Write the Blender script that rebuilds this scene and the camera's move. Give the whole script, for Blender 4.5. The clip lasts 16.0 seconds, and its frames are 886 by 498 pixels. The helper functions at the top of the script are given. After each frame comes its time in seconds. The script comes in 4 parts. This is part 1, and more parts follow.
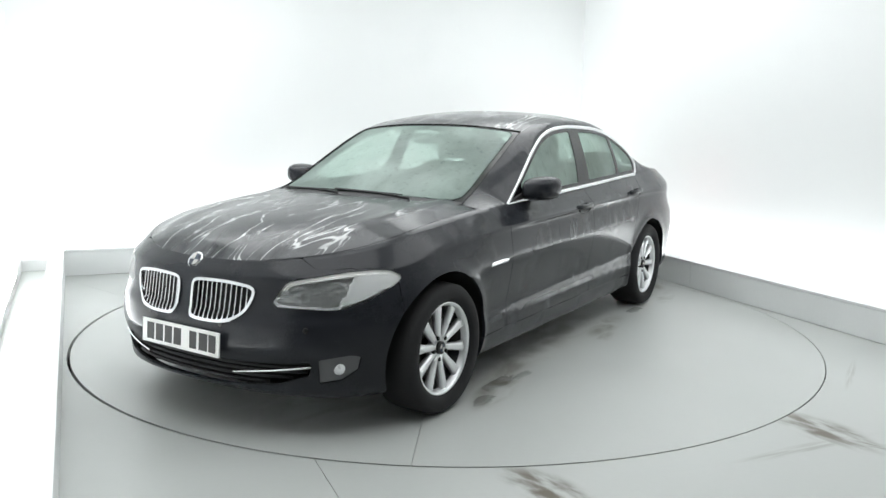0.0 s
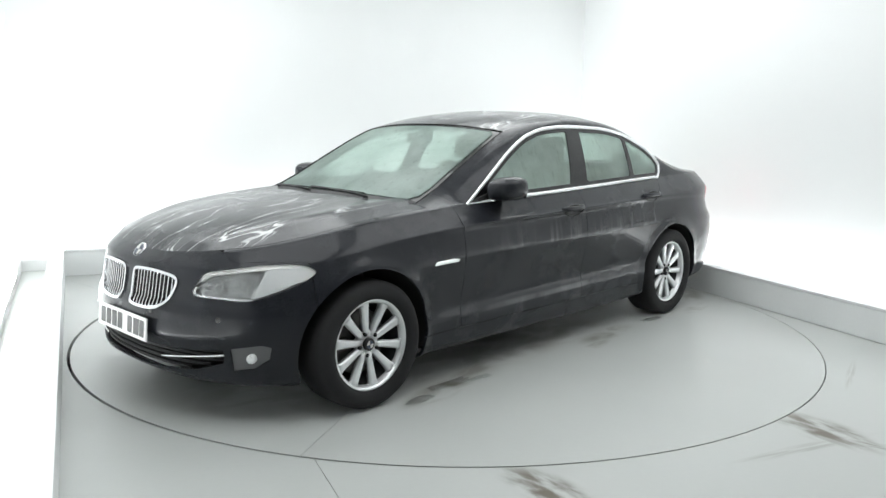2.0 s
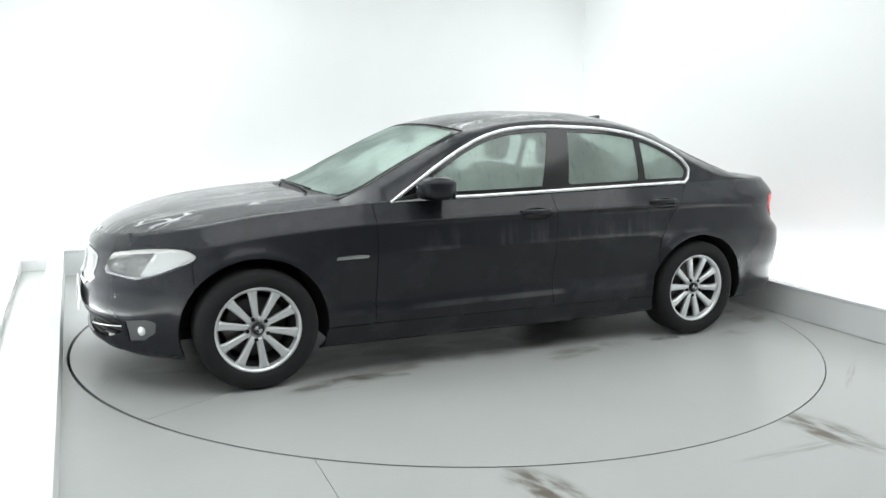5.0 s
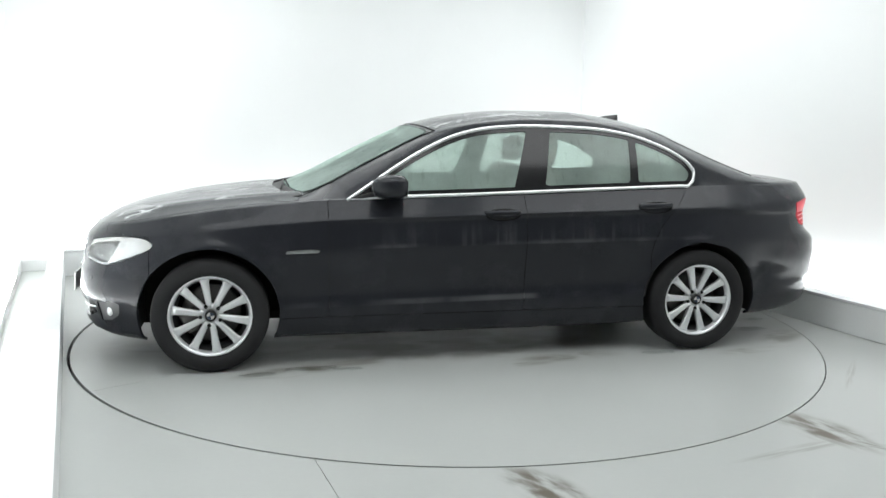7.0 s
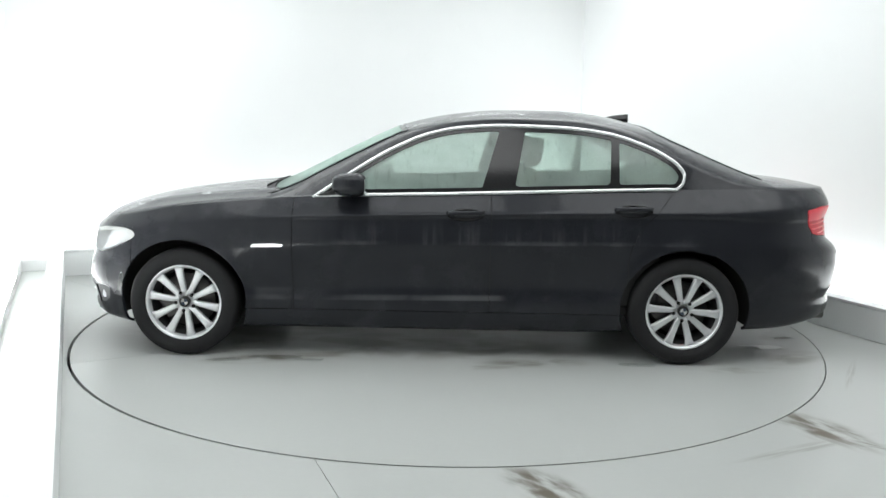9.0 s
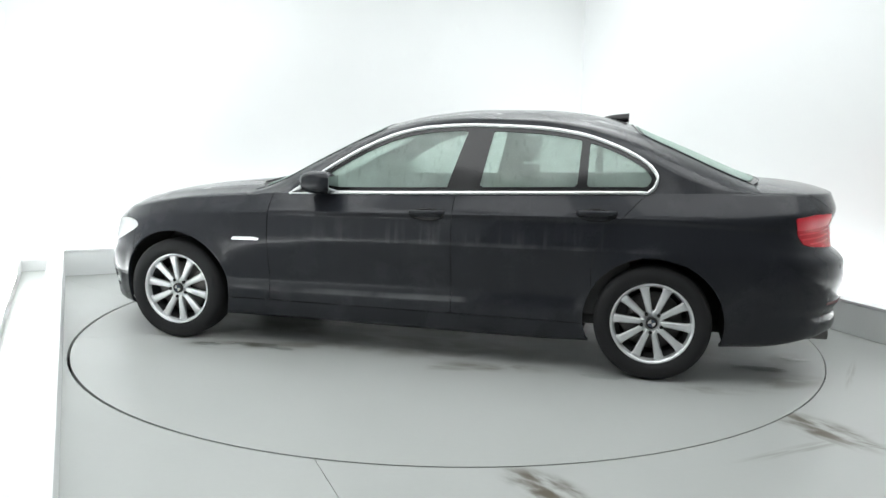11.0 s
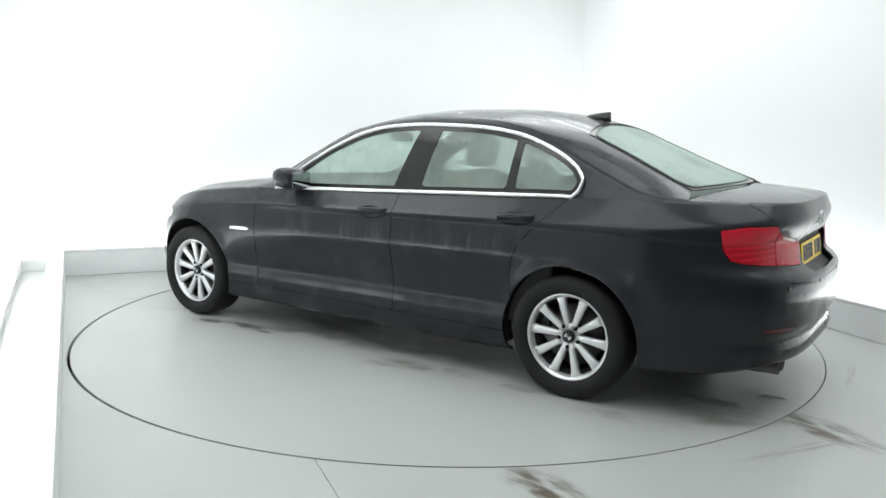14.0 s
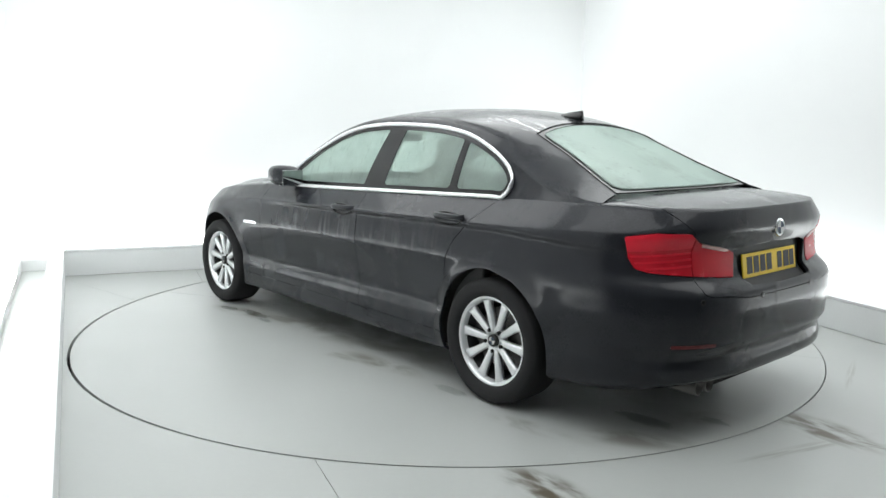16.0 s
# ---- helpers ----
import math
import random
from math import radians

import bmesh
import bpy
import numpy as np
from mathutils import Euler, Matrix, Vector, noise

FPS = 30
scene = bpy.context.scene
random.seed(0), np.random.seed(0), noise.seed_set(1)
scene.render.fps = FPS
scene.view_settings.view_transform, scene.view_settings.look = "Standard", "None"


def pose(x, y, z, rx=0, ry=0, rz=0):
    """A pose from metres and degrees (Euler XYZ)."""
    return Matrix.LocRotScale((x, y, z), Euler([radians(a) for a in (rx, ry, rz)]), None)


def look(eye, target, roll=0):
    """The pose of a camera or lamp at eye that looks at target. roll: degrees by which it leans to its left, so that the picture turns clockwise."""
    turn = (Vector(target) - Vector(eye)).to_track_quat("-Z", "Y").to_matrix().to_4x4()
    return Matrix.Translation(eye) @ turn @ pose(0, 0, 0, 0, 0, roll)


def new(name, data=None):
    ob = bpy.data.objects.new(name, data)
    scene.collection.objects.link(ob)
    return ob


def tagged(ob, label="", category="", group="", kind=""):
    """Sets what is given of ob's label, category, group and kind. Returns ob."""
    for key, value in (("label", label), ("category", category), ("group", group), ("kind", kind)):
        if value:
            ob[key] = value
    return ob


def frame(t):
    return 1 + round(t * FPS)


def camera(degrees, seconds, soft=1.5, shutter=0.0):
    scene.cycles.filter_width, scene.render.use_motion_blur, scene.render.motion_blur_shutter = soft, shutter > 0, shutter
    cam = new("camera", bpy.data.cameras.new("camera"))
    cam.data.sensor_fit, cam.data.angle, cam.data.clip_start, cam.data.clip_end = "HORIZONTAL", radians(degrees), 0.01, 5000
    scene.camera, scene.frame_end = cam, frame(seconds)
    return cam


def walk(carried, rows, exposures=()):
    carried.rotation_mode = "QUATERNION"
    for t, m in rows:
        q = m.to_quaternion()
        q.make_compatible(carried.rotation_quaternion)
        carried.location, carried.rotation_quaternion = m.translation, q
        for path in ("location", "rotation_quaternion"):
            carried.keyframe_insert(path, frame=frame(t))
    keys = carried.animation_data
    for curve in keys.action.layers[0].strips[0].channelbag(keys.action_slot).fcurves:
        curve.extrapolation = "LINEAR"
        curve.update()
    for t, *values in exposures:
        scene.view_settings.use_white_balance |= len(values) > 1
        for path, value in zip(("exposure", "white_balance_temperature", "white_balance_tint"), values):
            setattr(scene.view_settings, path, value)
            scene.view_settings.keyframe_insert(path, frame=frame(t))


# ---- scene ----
from mathutils.bvhtree import BVHTree

# the camera stands still on a stand beside the turntable
cam = camera(58.8, 16.0, soft=1.5)
EYE, AIM = (0.0, -5.521, 1.386), (-0.038, 0.011, 0.519)
walk(cam, [(0.0, look(EYE, AIM, 0.9)), (16.0, look(EYE, AIM, 0.9))])

# ---- light: dim room air, a cove strip behind each kerb wall, unseen ceiling panels assumed for soft fill ----
ROOM = pose(0, 0, 0, 0, 0, 22.5)
world = bpy.data.worlds.new("room_air")
scene.world = world
world.use_nodes = True
world.node_tree.nodes["Background"].inputs[0].default_value = (0.9, 0.95, 1.0, 1)
world.node_tree.nodes["Background"].inputs[1].default_value = 0.05
LEFT, RIGHT, BACK, KERB, COVE, TALL = -2.58, 2.50, 2.57, 0.235, 0.36, 3.2
FRONT = -6.0


def strip_light(u, v, length, turn, power):
    data = bpy.data.lights.new("cove_light", "AREA")
    data.shape, data.size, data.size_y, data.energy, data.color = "RECTANGLE", length, 0.18, power, (0.965, 0.995, 1.0)
    ob = new("cove_light", data)
    ob.matrix_world = ROOM @ pose(u, v, 0.1, 180, 0, turn)
    return ob


strip_light(LEFT - 0.24, -0.3, 5.2, 93, 135)
strip_light(RIGHT + 0.24, -0.6, 6.0, 90, 61)
strip_light(-0.2, BACK + 0.24, 5.4, 0, 66)
PANELS = ((-1.45, 0.7), (1.45, 0.7), (-1.45, -2.4), (1.45, -2.4))
for u, v in PANELS:
    data = bpy.data.lights.new("ceiling_panel_light", "AREA")
    data.shape, data.size, data.size_y, data.energy, data.color = "RECTANGLE", 2.4, 2.6, 41, (0.97, 0.995, 1.0)
    new("ceiling_panel_light", data).matrix_world = ROOM @ pose(u, v, TALL - 0.07)

# ---- materials ----
def material(name, colour, rough=0.5, metal=0.0, vary=0.12, scale=6.0, fine=80.0, bump=0.0, rough_vary=0.1, coat=0.0, tint=None):
    """A node material with variation at two scales, in object space."""
    m = bpy.data.materials.new(name)
    m.use_nodes = True
    t = m.node_tree
    n, link = t.nodes, t.links.new
    b = n["Principled BSDF"]
    co = n.new("ShaderNodeTexCoord")
    big, small = n.new("ShaderNodeTexNoise"), n.new("ShaderNodeTexNoise")
    big.inputs["Scale"].default_value, small.inputs["Scale"].default_value = scale, fine
    big.inputs["Detail"].default_value, small.inputs["Detail"].default_value = 5, 3
    for k in (big, small):
        link(co.outputs["Object"], k.inputs["Vector"])
    mix = n.new("ShaderNodeMix")
    mix.data_type = "RGBA"
    lo = tuple(c * (1 - vary) for c in colour) if tint is None else tint
    mix.inputs[6].default_value = (*lo, 1)
    mix.inputs[7].default_value = (*(min(1, c * (1 + vary)) for c in colour), 1)
    add = n.new("ShaderNodeMath")
    add.operation = "MULTIPLY_ADD"
    add.inputs[1].default_value, add.inputs[2].default_value = 0.3, 0.0
    link(small.outputs[0], add.inputs[0])
    blend = n.new("ShaderNodeMath")
    blend.operation = "MULTIPLY_ADD"
    blend.inputs[1].default_value = 0.7
    link(big.outputs[0], blend.inputs[0])
    link(add.outputs[0], blend.inputs[2])
    link(blend.outputs[0], mix.inputs[0])
    link(mix.outputs[2], b.inputs["Base Color"])
    r = n.new("ShaderNodeMapRange")
    r.inputs["To Min"].default_value, r.inputs["To Max"].default_value = max(0.02, rough - rough_vary), min(1, rough + rough_vary)
    link(blend.outputs[0], r.inputs[0])
    link(r.outputs[0], b.inputs["Roughness"])
    b.inputs["Metallic"].default_value, b.inputs["Coat Weight"].default_value = metal, coat
    b.inputs["Coat Roughness"].default_value = 0.08
    if bump:
        k = n.new("ShaderNodeBump")
        k.inputs["Strength"].default_value, k.inputs["Distance"].default_value = bump, 0.004
        link(small.outputs[0], k.inputs["Height"])
        link(k.outputs[0], b.inputs["Normal"])
    return m


def node_math(t, op, a, b=None, clamp=False):
    k = t.nodes.new("ShaderNodeMath")
    k.operation, k.use_clamp = op, clamp
    for i, v in enumerate((a, b)):
        if v is None:
            continue
        if isinstance(v, (int, float)):
            k.inputs[i].default_value = v
        else:
            t.links.new(v, k.inputs[i])
    return k.outputs[0]


def ramp(t, fac, lo, hi):
    k = t.nodes.new("ShaderNodeMapRange")
    k.interpolation_type = "SMOOTHSTEP"
    k.inputs["From Min"].default_value, k.inputs["From Max"].default_value = lo, hi
    t.links.new(fac, k.inputs[0])
    return k.outputs[0]


def noise_fac(t, vector, scale, detail=4.0, stretch=(1, 1, 1), turn=0.0, distortion=0.0):
    mp = t.nodes.new("ShaderNodeMapping")
    mp.inputs["Scale"].default_value, mp.inputs["Rotation"].default_value = stretch, (0, 0, radians(turn))
    t.links.new(vector, mp.inputs[0])
    k = t.nodes.new("ShaderNodeTexNoise")
    k.inputs["Scale"].default_value, k.inputs["Detail"].default_value, k.inputs["Distortion"].default_value = scale, detail, distortion
    t.links.new(mp.outputs[0], k.inputs["Vector"])
    return k.outputs[0]


def mix_colour(t, fac, a, b):
    k = t.nodes.new("ShaderNodeMix")
    k.data_type = "RGBA"
    t.links.new(fac, k.inputs[0])
    for i, v in ((6, a), (7, b)):
        if isinstance(v, tuple):
            k.inputs[i].default_value = (*v, 1)
        else:
            t.links.new(v, k.inputs[i])
    return k.outputs[2]


def paint_material(name, streaks=0.0, low=0.7):
    """Wet dark metallic car paint; streaks: water runs along the car, their glints painted white."""
    m = material(name, (0.0190, 0.0206, 0.0250), 0.27, 0.0, 0.15, 3.0, 240.0, 0.0, 0.05, coat=0.5)
    t = m.node_tree
    b = t.nodes["Principled BSDF"]
    b.inputs["Specular IOR Level"].default_value = 0.14
    b.inputs["Coat IOR"].default_value, b.inputs["Coat Roughness"].default_value = 1.36, 0.06
    co = t.nodes.new("ShaderNodeTexCoord").outputs["Object"]
    z = t.nodes.new("ShaderNodeSeparateXYZ")
    t.links.new(co, z.inputs[0])
    base = b.inputs["Base Color"].links[0].from_socket
    film = ramp(t, noise_fac(t, co, 2.2, 5), 0.5, 0.8)
    drops = ramp(t, noise_fac(t, co, 130, 2), 0.62, 0.74)
    col = mix_colour(t, node_math(t, "MULTIPLY", film, 0.25), base, (0.035, 0.035, 0.037))
    # drips that ran from the waist down to the swell of the doors and hang there
    run = ramp(t, noise_fac(t, co, 1.0, 5, (17, 2, 0.8), 0, 0.25), 0.50, 0.68)
    level = node_math(t, "ADD", z.outputs[2], node_math(t, "MULTIPLY", z.outputs[0], 0.012))
    band = node_math(t, "MULTIPLY", ramp(t, level, 0.688, 0.705), ramp(t, level, 0.865, 0.72))
    doors = node_math(t, "MULTIPLY", ramp(t, z.outputs[0], 1.25, 0.3), ramp(t, z.outputs[0], -1.75, -1.0))
    where = node_math(t, "MULTIPLY", ramp(t, noise_fac(t, co, 1.7, 2), 0.34, 0.60), doors)
    drip = node_math(t, "MULTIPLY", node_math(t, "MULTIPLY", run, band), where)
    # a thin pale line along the ledge above the sills: its highlight, painted on
    ledge = node_math(t, "MULTIPLY", ramp(t, level, 0.352, 0.366), ramp(t, level, 0.398, 0.380))
    ledge = node_math(t, "MULTIPLY", node_math(t, "MULTIPLY", ledge, ramp(t, noise_fac(t, co, 2.1, 3), 0.44, 0.6)), doors)
    # a dried tide line where the drips gathered
    tide = node_math(t, "MULTIPLY", ramp(t, level, 0.690, 0.700), ramp(t, level, 0.726, 0.706))
    tide = node_math(t, "MULTIPLY", node_math(t, "MULTIPLY", tide, ramp(t, noise_fac(t, co, 3.0, 4), 0.40, 0.62)), doors)
    ledge = node_math(t, "MAXIMUM", node_math(t, "MULTIPLY", ledge, 0.9), node_math(t, "MULTIPLY", tide, 0.55))
    drip = node_math(t, "MAXIMUM", drip, ledge)
    # the glints of the wet drips are partly painted in as a paler tone
    col = mix_colour(t, node_math(t, "MULTIPLY", drip, 0.15), col, (0.18, 0.185, 0.19))
    col = mix_colour(t, node_math(t, "MULTIPLY", ledge, 0.16), col, (0.3, 0.305, 0.31))
    t.links.new(node_math(t, "MULTIPLY", drip, 1.0), b.inputs["Sheen Weight"])
    b.inputs["Sheen Roughness"].default_value = 0.35
    bump_in = drops
    if streaks:
        # white lines and haze: reflections in the water runs, put into the colour
        path = noise_fac(t, co, 1.0, 3, (0.9, 5.5, 1.0), 14, 0.8)
        line = ramp(t, node_math(t, "ABSOLUTE", node_math(t, "SUBTRACT", path, 0.5)), 0.013, 0.002)
        side_path = noise_fac(t, co, 1.0, 4, (1.5, 9.0, 1.0), -6, 1.1)
        thin = ramp(t, node_math(t, "ABSOLUTE", node_math(t, "SUBTRACT", side_path, 0.53)), 0.012, 0.001)
        spots = ramp(t, noise_fac(t, co, 2.3, 3), 0.40, 0.52)
        other = ramp(t, noise_fac(t, co, 3.1, 3, (1, 1, 1), 40), 0.46, 0.56)
        line = node_math(t, "MAXIMUM", node_math(t, "MULTIPLY", line, spots), node_math(t, "MULTIPLY", thin, other))
        veil = node_math(t, "MULTIPLY", ramp(t, noise_fac(t, co, 1.8, 6, (1.0, 3.0, 1.0), 14, 0.5), 0.44, 0.72), 0.16)
        line = node_math(t, "MAXIMUM", node_math(t, "MULTIPLY", line, streaks, True), veil)
        # the water stood inside the raised edges of the panel
        inside = ramp(t, node_math(t, "ABSOLUTE", z.outputs[1]), 0.66, 0.56)
        line = node_math(t, "MULTIPLY", line, node_math(t, "MULTIPLY", inside, ramp(t, z.outputs[2], low, low + 0.02)))
        col = mix_colour(t, line, col, (0.55, 0.56, 0.56))
        bump_in = node_math(t, "ADD", drops, node_math(t, "MULTIPLY", line, 2.0))
    k = t.nodes.new("ShaderNodeBump")
    k.inputs["Strength"].default_value, k.inputs["Distance"].default_value = 0.06, 0.002
    t.links.new(bump_in, k.inputs["Height"])
    t.links.new(k.outputs[0], b.inputs["Normal"])
    t.links.new(k.outputs[0], b.inputs["Coat Normal"])
    t.links.new(col, b.inputs["Base Color"])
    return m


def misted_glass(name, mist, bright=1.0, body=0.42, colour=(0.84, 0.95, 0.90)):
    """Greenish car glass, misted over inside and wet outside; mist: how much of it is veiled."""
    m = bpy.data.materials.new(name)
    m.use_nodes = True
    t = m.node_tree
    n, link = t.nodes, t.links.new
    n.remove(n["Principled BSDF"])
    co = n.new("ShaderNodeTexCoord").outputs["Object"]
    cloud = ramp(t, noise_fac(t, co, 2.6, 6, (1, 1, 1), 0, 0.4), 0.3, 0.72)
    runs = ramp(t, noise_fac(t, co, 1.0, 4, (30, 30, 2.0)), 0.55, 0.75)
    beads = ramp(t, noise_fac(t, co, 90, 2), 0.55, 0.7)
    clear = n.new("ShaderNodeBsdfTransparent")
    clear.inputs["Color"].default_value = (*colour, 1)
    veil = n.new("ShaderNodeBsdfTranslucent")
    veil.inputs["Color"].default_value = (0.56 * bright, 0.665 * bright, 0.62 * bright, 1)
    soft = n.new("ShaderNodeBsdfDiffuse")
    soft.inputs["Color"].default_value = (0.36 * bright, 0.44 * bright, 0.405 * bright, 1)
    fog = n.new("ShaderNodeMixShader")
    fog.inputs[0].default_value = body
    link(veil.outputs[0], fog.inputs[1])
    link(soft.outputs[0], fog.inputs[2])
    share = node_math(t, "ADD", node_math(t, "MULTIPLY", cloud, 0.30), node_math(t, "MULTIPLY", runs, -0.12))
    share = node_math(t, "ADD", share, node_math(t, "MULTIPLY", beads, 0.04))
    share = node_math(t, "ADD", share, mist, True)
    pane = n.new("ShaderNodeMixShader")
    link(share, pane.inputs[0])
    link(clear.outputs[0], pane.inputs[1])
    link(fog.outputs[0], pane.inputs[2])
    shine = n.new("ShaderNodeBsdfGlossy")
    shine.inputs["Roughness"].default_value = 0.12
    last = n.new("ShaderNodeMixShader")
    last.inputs[0].default_value = 0.04
    link(pane.outputs[0], last.inputs[1])
    link(shine.outputs[0], last.inputs[2])
    link(last.outputs[0], n["Material Output"].inputs[0])
    return m


def clear_cover(name, colour, rough=0.05):
    m = bpy.data.materials.new(name)
    m.use_nodes = True
    b = m.node_tree.nodes["Principled BSDF"]
    b.inputs["Base Color"].default_value = (*colour, 1)
    b.inputs["Transmission Weight"].default_value, b.inputs["Roughness"].default_value, b.inputs["IOR"].default_value = 1.0, rough, 1.2
    return m


PAINT = paint_material("wet_dark_paint")
PAINT_TOP = paint_material("streaked_dark_paint", 1.0)
PAINT_BOOT = paint_material("beaded_dark_paint", 0.5, 1.045)
GLASS = misted_glass("misted_side_glass", 0.52, 1.5)
GLASS_END = misted_glass("misted_windscreen_glass", 0.52, 1.5, 0.5)
GLASS_REAR = misted_glass("misted_rear_glass", 0.82, 1.5, 0.6)
CHROME = material("satin_chrome", (0.82, 0.83, 0.84), 0.2, 1.0, 0.05, 20, 200, 0, 0.06)
BRIGHT = material("bright_trim", (0.92, 0.93, 0.935), 0.38, 0.75, 0.03, 20, 200, 0, 0.05)
ALLOY = material("silver_alloy", (0.78, 0.79, 0.80), 0.36, 0.7, 0.03, 6, 60, 0, 0.03)
RUBBER = material("tyre_rubber", (0.017, 0.017, 0.018), 0.8, 0, 0.25, 12, 140, 0.3)
RUBBER.node_tree.nodes["Principled BSDF"].inputs["Specular IOR Level"].default_value = 0.3
TRIM = material("black_plastic", (0.014, 0.014, 0.015), 0.5, 0, 0.2, 12, 180, 0.1)
GLOSS = material("gloss_black_trim", (0.01, 0.01, 0.011), 0.16, 0, 0.2, 8, 120, 0, 0.05)
DARK = material("dark_cavity", (0.008, 0.008, 0.008), 0.9, 0, 0.2)
IRON = material("brake_iron", (0.13, 0.125, 0.12), 0.45, 0.9, 0.2, 20, 120, 0.1)
SEAT = material("taupe_leather", (0.30, 0.25, 0.20), 0.6, 0, 0.1, 10, 120, 0.1)
DASH = material("grey_dashboard", (0.06, 0.06, 0.06), 0.6, 0, 0.1)
LAMP = material("silver_reflector", (0.88, 0.89, 0.90), 0.3, 0.2, 0.1, 16, 90, 0, 0.1)
LAMP_BACK = material("lamp_housing", (0.34, 0.345, 0.35), 0.3, 0.4, 0.25, 9, 60)
LAMP_RING = material("dull_reflector", (0.40, 0.405, 0.41), 0.35, 0.3, 0.15, 16, 90)
# wheel barrel metal with the shade behind the spokes put into its colour
BARREL_SHADE = material("shaded_barrel_alloy", (0.05, 0.05, 0.052), 0.5, 0.5, 0.2, 14, 90)
WATER = clear_cover("standing_water", (0.95, 0.97, 0.96), 0.03)
COVER = clear_cover("clear_lamp_cover", (0.95, 0.96, 0.96), 0.38)
RED_MID = material("ribbed_red", (0.56, 0.014, 0.028), 0.25, 0, 0.2, 14, 160)
RED = material("red_lens", (0.72, 0.02, 0.042), 0.3, 0, 0.2, 14, 160, 0.05, 0.05, coat=0.15)
RED_DARK = material("deep_red_reflector", (0.10, 0.005, 0.007), 0.3, 0, 0.2, 14, 160)
PALE_LENS = material("pale_lens", (0.70, 0.45, 0.43), 0.3, 0, 0.1)
PLATE_WHITE = material("white_plate", (0.8, 0.8, 0.78), 0.4, 0, 0.04, 10, 90)
PLATE_YELLOW = material("yellow_plate", (0.95, 0.66, 0.02), 0.4, 0, 0.05, 10, 90)
INK = material("plate_ink", (0.012, 0.012, 0.012), 0.5)
BLUE = material("badge_blue", (0.06, 0.085, 0.13), 0.3)
BEZEL = material("grey_bezel", (0.13, 0.13, 0.135), 0.4, 0.2)
MIRROR = material("mirror_glass", (0.42, 0.44, 0.44), 0.05, 1.0, 0.02, 5, 50, 0, 0.01)
WALL = material("white_painted_board", (0.755, 0.768, 0.766), 0.6, 0, 0.03, 1.2, 60, 0.03)
KERB_PAINT = material("scuffed_white_board", (0.75, 0.765, 0.762), 0.5, 0, 0.06, 3.0, 40, 0.05)
REAR_WALL = material("grey_unseen_wall", (0.16, 0.165, 0.165), 0.8, 0, 0.15, 2.0, 60, 0.05)


def floor_material(name, stains_and_shade, brushed=True):
    """Pale grey-green floor paint, wet in places; the stain marks and painted shade: (x, y, angle, long, wide,
    strength) in object space; brushed: the marks are smeared.
    """
    m = material(name, (0.435, 0.45, 0.438), 0.40, 0, 0.06, 1.4, 35, 0.06, 0.06, tint=(0.40, 0.418, 0.405))
    t = m.node_tree
    n, link = t.nodes, t.links.new
    b = n["Principled BSDF"]
    co = n.new("ShaderNodeTexCoord").outputs["Object"]
    base = b.inputs["Base Color"].links[0].from_socket
    rough = b.inputs["Roughness"].links[0].from_socket
    dirt_and_shade = None
    for x, y, turn, long, wide, strength in stains_and_shade:
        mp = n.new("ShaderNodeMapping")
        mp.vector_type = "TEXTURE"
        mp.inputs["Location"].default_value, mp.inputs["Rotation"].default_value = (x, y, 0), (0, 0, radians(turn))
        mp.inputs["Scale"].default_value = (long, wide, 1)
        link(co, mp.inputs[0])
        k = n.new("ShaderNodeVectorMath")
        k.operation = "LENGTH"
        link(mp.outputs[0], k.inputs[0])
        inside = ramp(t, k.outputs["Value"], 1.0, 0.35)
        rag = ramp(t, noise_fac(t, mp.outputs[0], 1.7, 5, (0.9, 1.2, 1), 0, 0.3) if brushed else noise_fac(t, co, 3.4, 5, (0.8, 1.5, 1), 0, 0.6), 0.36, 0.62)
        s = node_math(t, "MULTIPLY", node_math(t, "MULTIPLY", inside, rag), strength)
        dirt_and_shade = s if dirt_and_shade is None else node_math(t, "MAXIMUM", dirt_and_shade, s)
    if dirt_and_shade is not None:
        col = mix_colour(t, dirt_and_shade, base, (0.105, 0.088, 0.062))
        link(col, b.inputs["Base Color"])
    wet = ramp(t, noise_fac(t, co, 1.1, 2), 0.3, 0.75)
    link(node_math(t, "SUBTRACT", rough, node_math(t, "MULTIPLY", wet, 0.08), True), b.inputs["Roughness"])
    return m


# ---- mesh tools ----
def link_mesh(name, bm, mat, smooth=True):
    me = bpy.data.meshes.new(name)
    bm.to_mesh(me)
    bm.free()
    me.materials.append(mat)
    me.polygons.foreach_set("use_smooth", [smooth] * len(me.polygons))
    return new(name, me)


def part(name, bm, mat, parent, label="", smooth=True):
    ob = link_mesh(name, bm, mat, smooth)
    ob.parent = parent
    return tagged(ob, label)


def box_bm(x0, x1, y0, y1, z0, z1, bevel=0.0, m=None):
    bm = bmesh.new()
    bmesh.ops.create_cube(bm, size=1)
    for v in bm.verts:
        v.co = Vector((x0 + (v.co.x + 0.5) * (x1 - x0), y0 + (v.co.y + 0.5) * (y1 - y0), z0 + (v.co.z + 0.5) * (z1 - z0)))
    if bevel:
        bmesh.ops.bevel(bm, geom=bm.edges[:], offset=bevel, segments=2, profile=0.6, affect="EDGES")
    if m is not None:
        bm.transform(m)
    return bm


